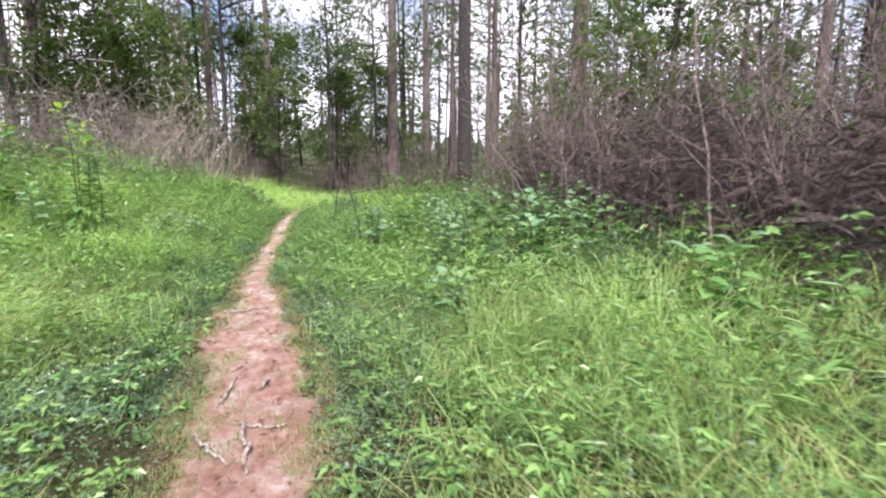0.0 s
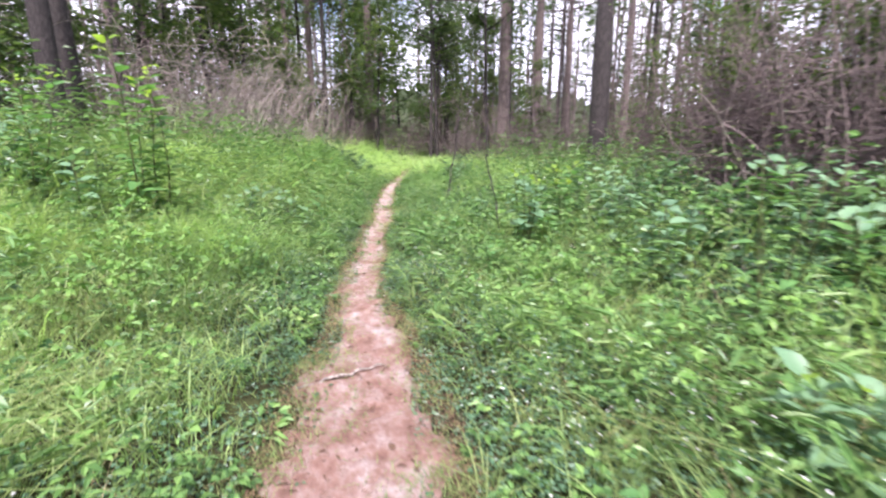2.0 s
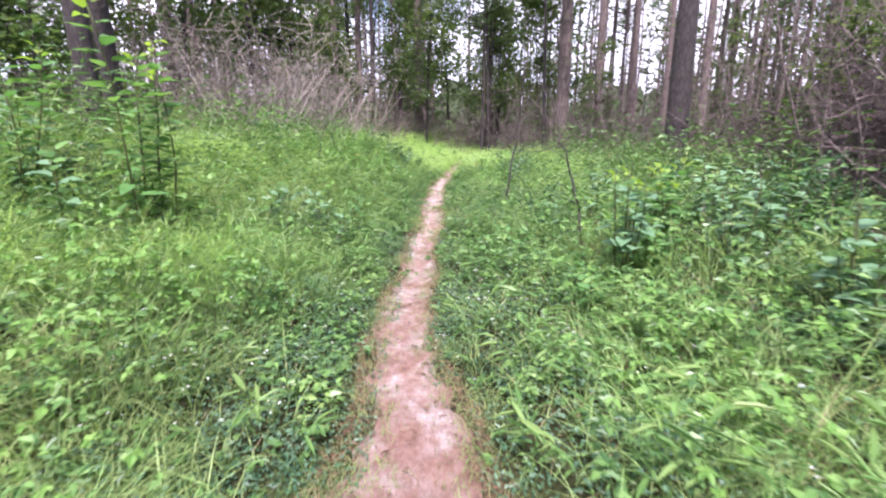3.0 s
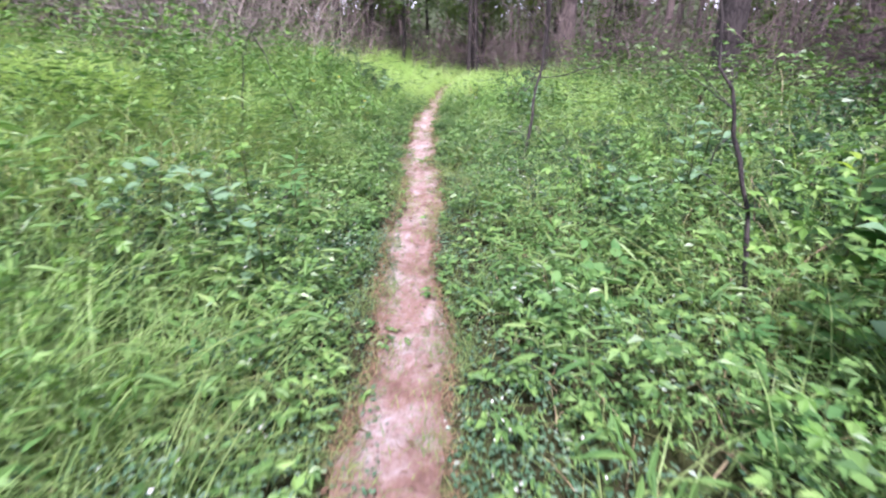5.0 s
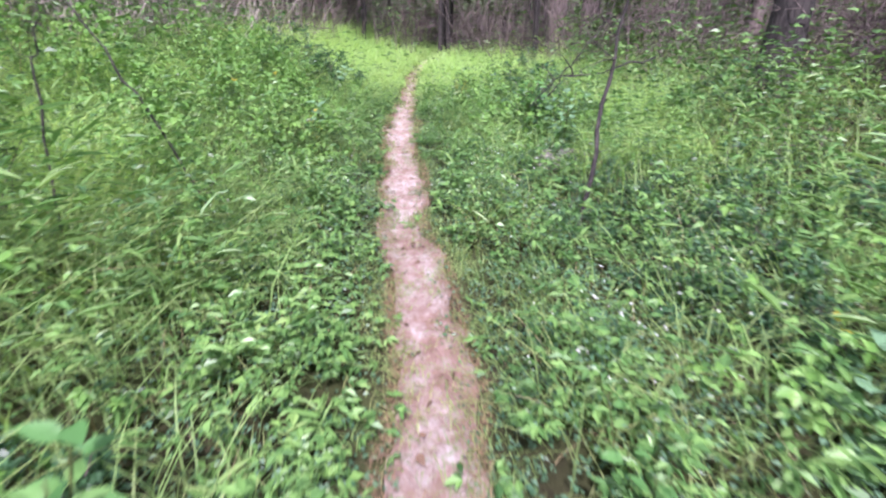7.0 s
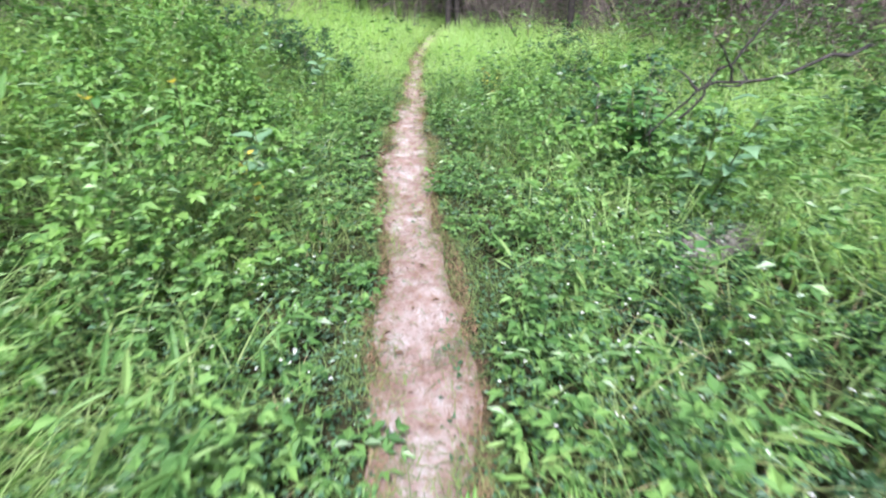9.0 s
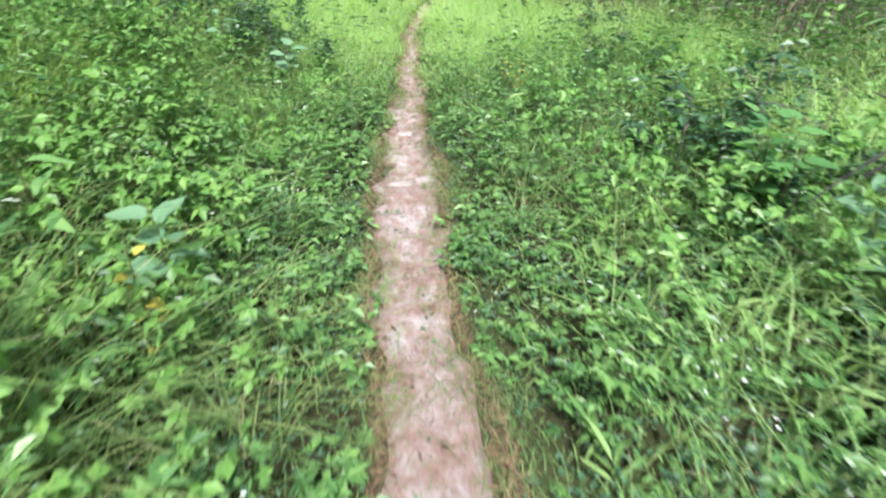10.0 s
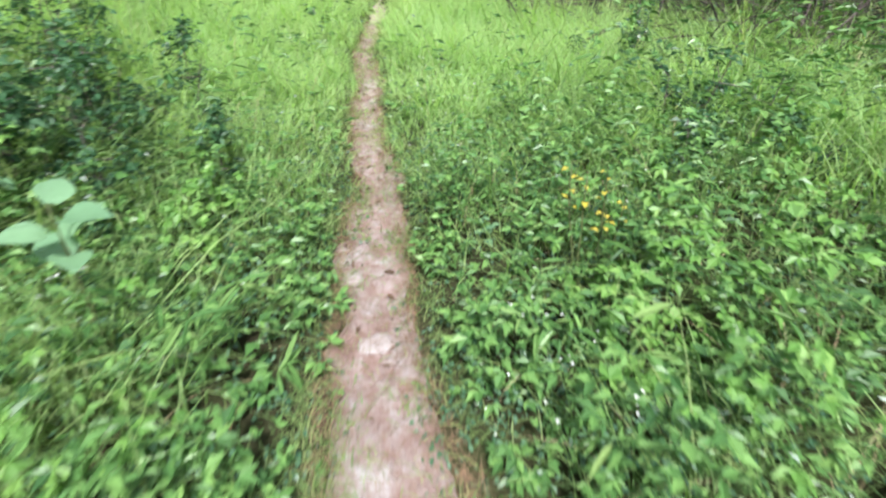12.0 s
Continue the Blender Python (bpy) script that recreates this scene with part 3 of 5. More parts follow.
def lay_vines():
    """A quilt of lobed leaves lying on the cover further along the trail."""
    rng = np.random.default_rng(23)

    def density(x, y):
        off = x - trail_x(y)
        west = smooth(0.55, 1.0, -off) * (1 - smooth(3.2, 4.4, -off)) * smooth(12.0, 14.5, y) * (1 - smooth(18.2, 20, y))
        east = 0.55 * smooth(0.7, 1.1, off) * (1 - smooth(2.4, 3.4, off)) * smooth(14.5, 16.0, y) * (1 - smooth(17.6, 19.2, y))
        early = 0.30 * smooth(0.9, 1.5, np.abs(off)) * (1 - smooth(2.6, 3.6, np.abs(off))) * smooth(4.0, 6.0, y) * (1 - smooth(10.5, 12.5, y))
        return 330 * (1 - 0.6 * bushy(x, y)) * np.maximum(np.maximum(west, east), early) * np.clip(0.55 + 0.8 * wave(x, y, 1.3, 71), 0, 1.4) * thinning(x, y, 0.5, 2.0)

    x, y = scatter(rng, density)
    n, lobes = len(x), 5
    top = np.stack([x, y, land(x, y) + cover(x, y) * rng.uniform(0.62, 1.08, n) + 0.02], -1)
    face = unit(rng.normal(0, 0.42, (n, 3)) + [0, -0.25, 1.0])
    a = unit(np.cross(face, rng.normal(0, 1, (n, 3))))
    b = np.cross(face, a)
    turn = np.radians(np.array([-118, -58, 0, 58, 118]))
    size = rng.uniform(0.045, 0.080, n)
    w = a[:, None] * np.cos(turn)[None, :, None] + b[:, None] * np.sin(turn)[None, :, None] - 0.18 * face[:, None]
    length = size[:, None] * np.array([0.62, 0.88, 1.0, 0.88, 0.62])[None]
    base = np.repeat(top, lobes, 0)
    v, f = small_leaves(base, unit(w.reshape(-1, 3)), length.ravel(), length.ravel() * 0.62, rng, 0.08)
    stuff("vine_leaves", v, f, VINE, "bright green lobed vine leaves quilting the weeds", "plants")


def lay_lances():
    """Leaning stalks with long lance-shaped leaves set by turns along them."""
    rng = np.random.default_rng(24)
    cx, cy = scatter(rng, lambda x, y: 30 * (1 - 0.5 * bushy(x, y)) * thinning(x, y, 1.0) * beside(x, y, 0.25, 0.6) * (smooth(3.2, 4.6, y) + 0.5 * (1 - smooth(3.2, 4.6, y)) * (x > trail_x(y))) * (1 - 0.6 * smooth(12.5, 14.5, y)) * (1 - smooth(19, 21, y))
                     * np.clip(0.65 + 0.9 * wave(x, y, 0.75, 81), 0, 1.8), y1=23)
    n, per = len(cx), 9
    h = cover(cx, cy) * rng.uniform(0.85, 1.3, n) + 0.05
    az = rng.uniform(0, 2 * np.pi, n)
    k = np.tile(np.arange(per), n)
    u = 0.35 + 0.65 * k / (per - 1)
    ph, pa = np.repeat(h, per), np.repeat(az, per)
    out = np.stack([np.cos(pa), np.sin(pa), 0 * pa], -1)
    base = np.stack([np.repeat(cx, per), np.repeat(cy, per), land(np.repeat(cx, per), np.repeat(cy, per))], -1) + out * (0.45 * ph * u ** 1.7)[:, None]
    base[:, 2] += ph * (1.15 * u - 0.3 * u * u)
    side = np.stack([-np.sin(pa), np.cos(pa), 0 * pa], -1) * np.where(k % 2, 1.0, -1.0)[:, None]
    w = unit(side * 0.75 + out * 0.6 + [0, 0, 0.25] + rng.normal(0, 0.25, (n * per, 3)))
    length = rng.uniform(0.08, 0.18, n * per) * np.repeat(thinning(cx, cy, -0.3), per)
    v, f = oval_leaves(base, w, length, length * rng.uniform(0.10, 0.17, n * per), rng, 0.3)
    stuff("lance_leaf_weeds", v, f, LANCE, "leaning weed stalks with long lance-shaped leaves", "plants")


def lay_long_grass():
    """Tufts of long arching blades."""
    rng = np.random.default_rng(19)
    cx, cy = scatter(rng, lambda x, y: (6.0 + 4.0 * smooth(3, 6, y) * (1 - smooth(12, 14, y))) * (1 - 0.6 * smooth(13, 15, y)) * (1 - 0.65 * smooth(0.4, 0.9, x - trail_x(y)) * smooth(7.5, 9.5, y)) * (0.45 + 0.55 * smooth(3, 5.5, y)) * thinning(x, y, 0.9) * beside(x, y, 0.12, 0.5) * np.clip(0.8 + wave(x, y, 0.9, 41), 0, 2), y1=34)
    per = 13
    n = len(cx) * per
    x, y = np.repeat(cx, per) + rng.normal(0, 0.04, n), np.repeat(cy, per) + rng.normal(0, 0.04, n)
    ln = np.repeat(0.10 + cover(cx, cy) * rng.uniform(0.7, 1.25, len(cx)), per) * rng.uniform(0.6, 1.2, n)
    v, f = blades(np.stack([x, y, land(x, y)], -1), rng.uniform(0, 6.28, n), ln, ln * rng.uniform(0.5, 1.6, n), rng.uniform(0.005, 0.011, n) * thinning(x, y, -0.3), rng, 4)
    stuff("long_grass", v, f, GRASS, "tufts of long arching grass blades among weeds", "grass")


def lay_tufts():
    """Short trodden grass on the wide stretch of the trail and along its rim."""
    rng = np.random.default_rng(20)

    def density(x, y):
        d = np.abs(x - trail_x(y)) - trail_half(y)
        rim = 0.9 * smooth(-0.19, 0.04, d) * (1 - smooth(0.12, 0.28, d)) * np.clip(0.75 + 0.75 * wave(x, y, 3.3, 51), 0, 2)
        patch = (1 - smooth(4.5, 6.5, y)) * smooth(0.0, 0.6, wave(x * 1.2, y, 2.2, 52)) * (1 - smooth(0.0, 0.1, d))
        sparse = (70 + 90 * smooth(10, 13, y)) * smooth(7.0, 9.0, y) * (1 - smooth(0.0, 0.1, d))
        west = 1.5 * (1 - smooth(5.5, 7.0, y)) * smooth(-0.06, 0.14, trail_x(y) - x) * np.clip(0.6 + wave(x, y, 2.6, 53), 0, 1.5) * (1 - smooth(0.0, 0.1, d))
        return 3300 * rim + 900 * np.maximum(patch, west) + sparse

    x, y = scatter(rng, density, -3, 3, -1, 27, 0.05)
    n = len(x)
    h = rng.uniform(0.02, 0.085, n)
    v, f = blades(np.stack([x, y, land(x, y) + 0.005], -1), rng.uniform(0, 6.28, n), h, h * rng.uniform(0.4, 2.0, n), rng.uniform(0.003, 0.0065, n), rng, 2)
    stuff("trodden_grass", v, f, GRASS, "short trodden grass on the trail rim", "grass")


def lay_crumbs():
    """Dark crumbs of bark, twigs and earth on the trail."""
    rng = np.random.default_rng(22)
    n = 11000
    y = np.where(np.arange(n) < 3400, rng.uniform(0.5, 6.2, n), rng.uniform(0, 26, n))
    x = trail_x(y) + trail_half(y) * np.where(np.arange(n) % 2, rng.uniform(-1.25, 1.25, n), rng.choice([-1, 1], n) * rng.normal(1.12, 0.2, n))
    w = ways(rng, n, -0.1, 0.15)
    ln = rng.uniform(0.005, 0.022, n) * np.where(rng.random(n) < 0.12, 3.0, 1)
    v, f = small_leaves(np.stack([x, y, land(x, y) + 0.026 + 0.008 * rng.random(n)], -1), w, ln, ln * rng.uniform(0.08, 0.35, n), rng, 0.5)
    stuff("trail_debris", v, f, DEAD_LEAF, "dark crumbs of bark and twigs on the clay", "litter")


lay_grass()
lay_vines()
lay_lances()
lay_long_grass()
lay_tufts()
lay_crumbs()
lay_straw()
lay_herbs()
lay_meadow()
lay_mats()
lay_glints()
lay_litter()


# ---- trees ----
def wander(rng, start, ahead, length, n, bend, lift=0.0):
    pts = [np.array(start, float)]
    d = unit(np.array(ahead, float))
    for _ in range(n):
        d = unit(d + rng.normal(0, bend, 3) + [0, 0, lift])
        pts.append(pts[-1] + d * length / n)
    return np.array(pts)


def needle_tuft(cloth, at, size, rng, n=16):
    w = ways(rng, n, -0.5, 1.3)
    v, f = small_leaves(np.repeat(at[None], n, 0) + rng.normal(0, size * 0.25, (n, 3)), w, rng.uniform(0.6, 1.1, n) * size,
                        rng.uniform(0.10, 0.2, n) * size, rng, 0.1)
    cloth.add(v, f)


def make_pine(seed, height, radius, bark, bare=0.5):
    rng = np.random.default_rng(seed)
    tree = new("pine_tree")
    trunk, limbs, crown = Cloth(), Cloth(), Cloth()
    n = 22
    u = np.linspace(0, 1, n) ** 1.15
    lean = rng.normal(0, 0.012, 2)
    pts = np.stack([u * height * lean[0] + 0.10 * np.sin(u * 5 + seed) * u, u * height * lean[1] + 0.10 * np.cos(u * 4 + seed) * u,
                    u * height - 0.35], -1)
    r = radius * (1 - 0.82 * u) * (1 + 0.45 * np.exp(-u * 45))
    tube(trunk, pts, r, 11, rng, 0.05)
    for _ in range(22):
        s = rng.uniform(bare, 0.98)
        p = np.array([np.interp(s * height, pts[:, 2], pts[:, k]) for k in range(3)])
        az = rng.uniform(0, 6.28)
        ln = (1.15 - s) * height * 0.32 * rng.uniform(0.6, 1.2)
        limb = wander(rng, p, [math.cos(az), math.sin(az), 0.25], ln, 4, 0.16, 0.03)
        tube(limbs, limb, np.linspace(0.045, 0.008, 5) * (1.3 - s) * 1.6, 3)
        for q in limb[2:]:
            for _ in range(2):
                needle_tuft(crown, q + rng.normal(0, 0.32, 3), 0.6, rng, 7)
    for _ in range(9):
        s = rng.uniform(0.16, bare)
        p = np.array([np.interp(s * height, pts[:, 2], pts[:, k]) for k in range(3)])
        az = rng.uniform(0, 6.28)
        tube(limbs, wander(rng, p, [math.cos(az), math.sin(az), 0.1], rng.uniform(0.4, 1.3), 3, 0.2), np.linspace(0.02, 0.004, 4), 3)
    part("trunk", trunk.mesh("pine_trunk", bark, True), tree)
    tagged(part("branchwork", limbs.mesh("pine_branches", bark), tree), kind="stuff")
    part("crown", crown.mesh("pine_crown", NEEDLE), tree)
    return tagged(tree, "tall straight pine tree with bare greyish brown trunk", "tree", "pines of the wood")


def make_broadleaf(seed, height, leaves, size):
    rng = np.random.default_rng(seed)
    tree = new("understory_tree")
    trunk, limbs, crown = Cloth(), Cloth(), Cloth()
    pts = wander(rng, (0, 0, -0.3), (0, 0, 1), height, 12, 0.05, 0.06)
    tube(trunk, pts, np.linspace(0.085, 0.012, 13) * height / 8, 8, rng, 0.06)
    spots = []
    for _ in range(26):
        s = rng.uniform(0.25, 1.0)
        p = np.array([np.interp(s * 12, np.arange(13), pts[:, k]) for k in range(3)])
        az = rng.uniform(0, 6.28)
        limb = wander(rng, p, [math.cos(az), math.sin(az), 0.35], height * rng.uniform(0.14, 0.30) * (1.25 - 0.6 * s), 4, 0.22, 0.03)
        tube(limbs, limb, np.linspace(0.026, 0.005, 5) * height / 8, 3)
        spots += list(limb[2:])
    spots = np.array(spots)
    c = spots[rng.integers(0, len(spots), leaves)] + rng.normal(0, 0.24, (leaves, 3)) * [1, 1, 0.7] * height / 8
    ln = rng.uniform(0.6, 1.2, leaves) * size
    crown.add(*small_leaves(c, ways(rng, leaves, -0.7, 0.35), ln, ln * rng.uniform(0.5, 0.75, leaves), rng))
    part("trunk", trunk.mesh("understory_trunk", DARK_BARK, True), tree)
    tagged(part("branchwork", limbs.mesh("understory_branches", DARK_BARK), tree), kind="stuff")
    part("crown", crown.mesh("understory_crown", CANOPY), tree)
    return tagged(tree, "slender green broadleaf tree below the pines", "tree", "understory trees")


def make_shrub(seed, height, stems, leaves, mat=None, name="bare_shrub", wood_mat=None, size=0.06):
    rng = np.random.default_rng(seed)
    shrub = new(name)
    green = Cloth()
    tips = []
    for _ in range(stems):
        wood = Cloth()
        az, out = rng.uniform(0, 6.28), rng.uniform(0.02, 0.55)
        ln = height * rng.uniform(0.45, 1.1)
        stem = wander(rng, (rng.normal(0, 0.38), rng.normal(0, 0.38), -0.15), (math.cos(az) * out, math.sin(az) * out, 1), ln, 5, 0.12, 0.05)
        tube(wood, stem, np.linspace(0.015, 0.005, 6), 3)
        for _ in range(5):
            p = stem[rng.integers(1, 6)]
            d = ways(rng, 1, -0.25, 0.95)[0]
            twig = wander(rng, p, d, ln * rng.uniform(0.12, 0.36), 3, 0.25, 0.02)
            tube(wood, twig, np.linspace(0.0075, 0.003, 4), 3)
            tips += [twig[2], twig[3]]
            for _ in range(2):
                t2 = wander(rng, twig[rng.integers(1, 4)], ways(rng, 1, -0.4, 1.1)[0], ln * rng.uniform(0.06, 0.18), 1, 0.3)
                tube(wood, t2, np.linspace(0.0045, 0.002, 2), 3)
                tips.append(t2[1])
        part("stem", wood.mesh(name + "_stem", wood_mat or TWIG), shrub)
    if leaves:
        tips = np.array(tips)
        c = tips[rng.integers(0, len(tips), leaves)] + rng.normal(0, 0.05, (leaves, 3))
        ln = rng.uniform(0.7, 1.5, leaves) * size
        green.add(*small_leaves(c, ways(rng, leaves, -0.6, 0.4), ln, ln * 0.6, rng))
        tagged(part("foliage", green.mesh(name + "_foliage", mat), shrub), kind="stuff")
    return shrub


def stand(x, y, turn, size, lean=0.0, down=0.0):
    return pose(x, y, float(land(x, y)) - down, lean, 0, turn) @ Matrix.Diagonal((size, size, size, 1))


def plant_all(kinds, spots, rng, low=0.85, high=1.15):
    """Sets the first of each kind, then copies."""
    used = set()
    for i, spot in enumerate(spots):
        x, y = spot[0], spot[1]
        k = spot[2] if len(spot) > 2 else int(rng.integers(0, len(kinds)))
        size = spot[3] if len(spot) > 3 else rng.uniform(low, high)
        m = stand(x, y, rng.uniform(0, 360), size)
        if k in used:
            copy_thing(kinds[k], m)
        else:
            kinds[k].matrix_basis = m
            used.add(k)
    for k, ob in enumerate(kinds):
        if k not in used:
            ob.matrix_basis = stand(-30 + 3 * k, -20, 0, 1.0)


def make_wood():
    rng = np.random.default_rng(40)
    kinds = [make_pine(1, 23, 0.27, PINE_BARK, 0.5), make_pine(2, 20, 0.20, PINE_BARK, 0.42), make_pine(3, 17, 0.11, DARK_BARK, 0.45),
             make_pine(4, 24, 0.30, DARK_BARK, 0.55)]
    # the trunks that stand out: place, kind, size
    spots = [(4.85, 25.0, 0, 1.12), (6.2, 17.45, 3, 1.02), (7.95, 30, 0, 0.95), (7.25, 33, 2, 1.1), (9.8, 30, 1, 1.0), (14.3, 22.7, 0, 1.1), (15.0, 23.4, 0, 0.9), (12.0, 7.4, 3, 0.95),
             (-1.7, 35.0, 0, 0.95), (-7.84, 14.5, 3, 0.80), (-8.0, 15.6, 3, 0.72), (1.85, 30.0, 2, 0.8), (2.3, 30.6, 2, 0.75), (2.75, 36.0, 2, 0.8), (3.45, 38, 2, 0.8),
             (-4.9, 32, 1, 0.9), (-3.9, 30, 2, 1.1), (-5.8, 30.5, 1, 0.9), (-5.7, 33, 2, 1.1), (-10.1, 24, 1, 1.0), (-12.0, 26, 1, 0.9), (-10.6, 23.2, 2, 1.1), (10.2, 31.5, 1, 1.0), (4.0, 24.2, 2, 0.7),
             (8.3, 38, 3, 0.8), (13.2, 27, 2, 1.2), (9.4, 22.3, 1, 0.9), (17.5, 19.5, 0, 0.8), (20.5, 18, 2, 1.3), (15.5, 11, 1, 1.0), (18, 44, 0, 1.0)]
    tries = 0
    while len(spots) < 82 and tries < 6000:
        tries += 1
        a, r = rng.uniform(0, 2 * np.pi), rng.uniform(14, 62)
        x, y = r * math.sin(a), 10 + r * math.cos(a)
        if y < 30 and abs(x) < 11.5 or y < 34 and abs(x - float(trail_x(y))) < 4 or abs(x - float(trail_x(y))) < 1.5:
            continue
        if y < 8 and rng.random() < 0.75:
            continue
        if min(math.hypot(x - s[0], y - s[1]) for s in spots) > 1.8:
            spots.append((x, y, int(rng.choice([0, 1, 1, 2, 2, 3])), rng.uniform(0.8, 1.1)))
    plant_all(kinds, spots, rng)

    kinds = [make_broadleaf(51, 9, 2300, 0.23), make_broadleaf(52, 7, 1900, 0.19), make_broadleaf(53, 11, 2500, 0.25)]
    spots = [(-3.2, 38, 0, 1.1), (3.6, 41, 2, 1.1), (-7.2, 27, 2, 0.9), (-9.5, 29, 0, 1.2), (6.2, 37, 0, 1.0), (-9, 21, 0, 1.0), (-12, 17, 2, 1.0), (-4.5, 33, 0, 1.0), (-14, 24, 0, 1.1), (9.5, 15.5, 1, 0.9), (10.5, 12, 0, 0.8), (13, 16, 2, 0.9), (7.6, 9.2, 1, 0.75), (8.6, 11.4, 1, 0.85), (6.9, 12.9, 1, 0.7), (9.4, 7.6, 0, 0.7),
             (-10, 16, 1, 1.1), (-13, 13, 0, 1.0), (-8, 24, 2, 0.9), (-16, 19, 2, 1.1), (-5.5, 27, 1, 1.0), (2.4, 33, 0, 0.9), (-1.2, 31, 2, 0.8), (5.6, 34, 1, 1.1), (0.2, 42, 0, 1.2), (4.2, 43, 2, 1.0), (8.5, 40, 0, 1.1), (-3.5, 44, 0, 1.2), (-7.5, 38, 2, 1.0), (5.2, 21.5, 1, 0.7), (-11, 27, 0, 1.1)]
    tries = 0
    while len(spots) < 62 and tries < 5000:
        tries += 1
        a, r = rng.uniform(-2.4, 2.4), rng.uniform(18, 60)
        x, y = r * math.sin(a), 10 + r * math.cos(a)
        if y < 28 and abs(x) < 10 or abs(x - float(trail_x(y))) < 3:
            continue
        if min(math.hypot(x - s[0], y - s[1]) for s in spots) > 3:
            spots.append((x, y, int(rng.integers(0, 3)), rng.uniform(0.7, 1.2)))
    plant_all(kinds, spots, rng)


def make_thickets():
    rng = np.random.default_rng(60)
    kinds = [make_shrub(61, 3.6, 11, 0), make_shrub(62, 2.8, 12, 60, CANOPY), make_shrub(63, 3.3, 10, 260, CANOPY), make_shrub(64, 2.8, 12, 0, None, "bare_shrub", PALE_WOOD)]
    for k in kinds:
        tagged(k, "tangled leafless grey-brown shrub in the thicket", "shrub", "dry thicket")
    spots = []
    # the dry thicket on the east side, then the sparser one on the west and the forest floor ahead
    for x0, x1, y0, y1, n, odds in ((5.2, 9.5, 3.5, 12.0, 36, (0, 1, 2)), (6.8, 11, 12, 20, 16, (0, 1, 2)), (-12, -7.0, 16.5, 21, 12, (1, 3, 3, 3)),
                                    (-9.5, -4.8, 16, 26, 30, (1, 3, 3, 3)), (-9, -2.5, 26, 36, 10, (0, 1)), (2.8, 12, 22, 36, 14, (0, 1)), (9, 13, 2, 18, 6, (0, 1, 2))):
        for _ in range(n):
            spots.append((rng.uniform(x0, x1), rng.uniform(y0, y1), int(rng.choice(odds)), rng.uniform(0.8, 1.25)))
    spots += [(-4.6, 19.2, 3, 0.9), (-5.0, 20.2, 3, 1.0), (-4.3, 21.4, 3, 0.9), (-5.5, 18.2, 3, 1.0), (-4.0, 23.2, 3, 1.0), (-4.9, 22.4, 1, 0.9), (-3.6, 25.0, 3, 1.0),
              (4.8, 19.6, 1, 0.8), (5.6, 20.8, 0, 0.9), (6.6, 22.4, 1, 1.0), (5.2, 22.0, 0, 0.9), (5.9, 18.6, 1, 0.8), (4.3, 21.0, 1, 0.7)]
    plant_all(kinds, spots, rng, 0.8, 1.35)

    kinds = [make_shrub(71, 1.35, 9, 1700, SHRUB_LEAF, "leafy_shrub", None, 0.08), make_shrub(72, 1.1, 9, 900, HERB, "leafy_shrub", None, 0.055)]
    for k in kinds:
        tagged(k, "low green leafy shrub at the meadow edge", "shrub", "leafy shrubs")
    spots = [(1.7, 16.1, 0, 0.8), (2.5, 5.6, 0, 0.6), (2.1, 6.7, 0, 0.6), (3.0, 5.9, 0, 0.65), (3.0, 7.1, 0, 0.75), (3.6, 6.6, 0, 0.8), (2.6, 8.4, 1, 0.8), (2.3, 9.8, 0, 0.7), (2.6, 11.8, 0, 0.75), (3.2, 11.0, 1, 0.9), (3.9, 11.6, 0, 0.85), (4.7, 10.4, 0, 1.0), (4.5, 8.2, 0, 1.0), (1.9, 16.4, 0, 0.85), (2.7, 17.2, 1, 1.0),
             (-2.15, 19.7, 0, 0.8), (-2.75, 19.2, 0, 0.95), (-2.9, 20.6, 0, 1.05), (2.3, 19.3, 0, 0.8), (-4.2, 13.5, 0, 0.9), (-4.8, 8.6, 0, 1.0), (-3.8, 9.0, 1, 0.8), (2.9, 19.6, 1, 0.9), (3.1, 21.4, 0, 0.8),
             (3.8, 14.6, 1, 1.0), (3.0, 13.2, 1, 0.9), (-5.6, 8.0, 0, 0.9), (5.2, 12.4, 0, 0.9), (4.2, 16.0, 0, 0.9), (-3.4, 12.6, 1, 0.8), (-3.2, 15.4, 1, 0.9)]
    spots += [(-1.75, 19.5, 0, 0.75), (-1.9, 20.3, 0, 0.85), (-2.4, 21.3, 0, 0.95), (1.75, 13.6, 0, 0.5), (2.1, 13.1, 0, 0.6),
              (3.2, 10.9, 0, 0.85), (3.35, 9.6, 0, 0.9), (3.45, 8.6, 0, 0.9), (4.1, 9.2, 0, 1.0), (4.9, 9.3, 0, 1.1), (5.8, 9.7, 0, 1.15), (4.0, 7.6, 0, 0.95), (2.9, 9.1, 0, 0.75),
              (1.25, 11.2, 0, 0.48), (0.95, 11.65, 0, 0.42), (1.45, 11.8, 0, 0.52), (1.65, 12.4, 0, 0.55), (1.15, 12.65, 0, 0.42), (1.35, 13.4, 0, 0.45), (0.75, 12.95, 0, 0.34),
              (5.0, 7.2, 0, 0.9), (3.6, 4.6, 0, 0.7), (4.4, 5.6, 0, 0.85), (-3.5, 8.8, 0, 0.6), (-4.2, 9.3, 0, 0.75), (-2.9, 8.8, 0, 0.5), (-2.15, 10.35, 0, 0.6), (-1.85, 9.75, 0, 0.5), (-2.3, 9.85, 0, 0.6), (-1.65, 10.2, 0, 0.42),
              (-2.3, 9.2, 0, 0.5), (1.3, 10.5, 0, 0.5), (1.1, 14.55, 0, 0.4), (0.62, 13.95, 0, 0.3)]
    plant_all(kinds, spots, rng)


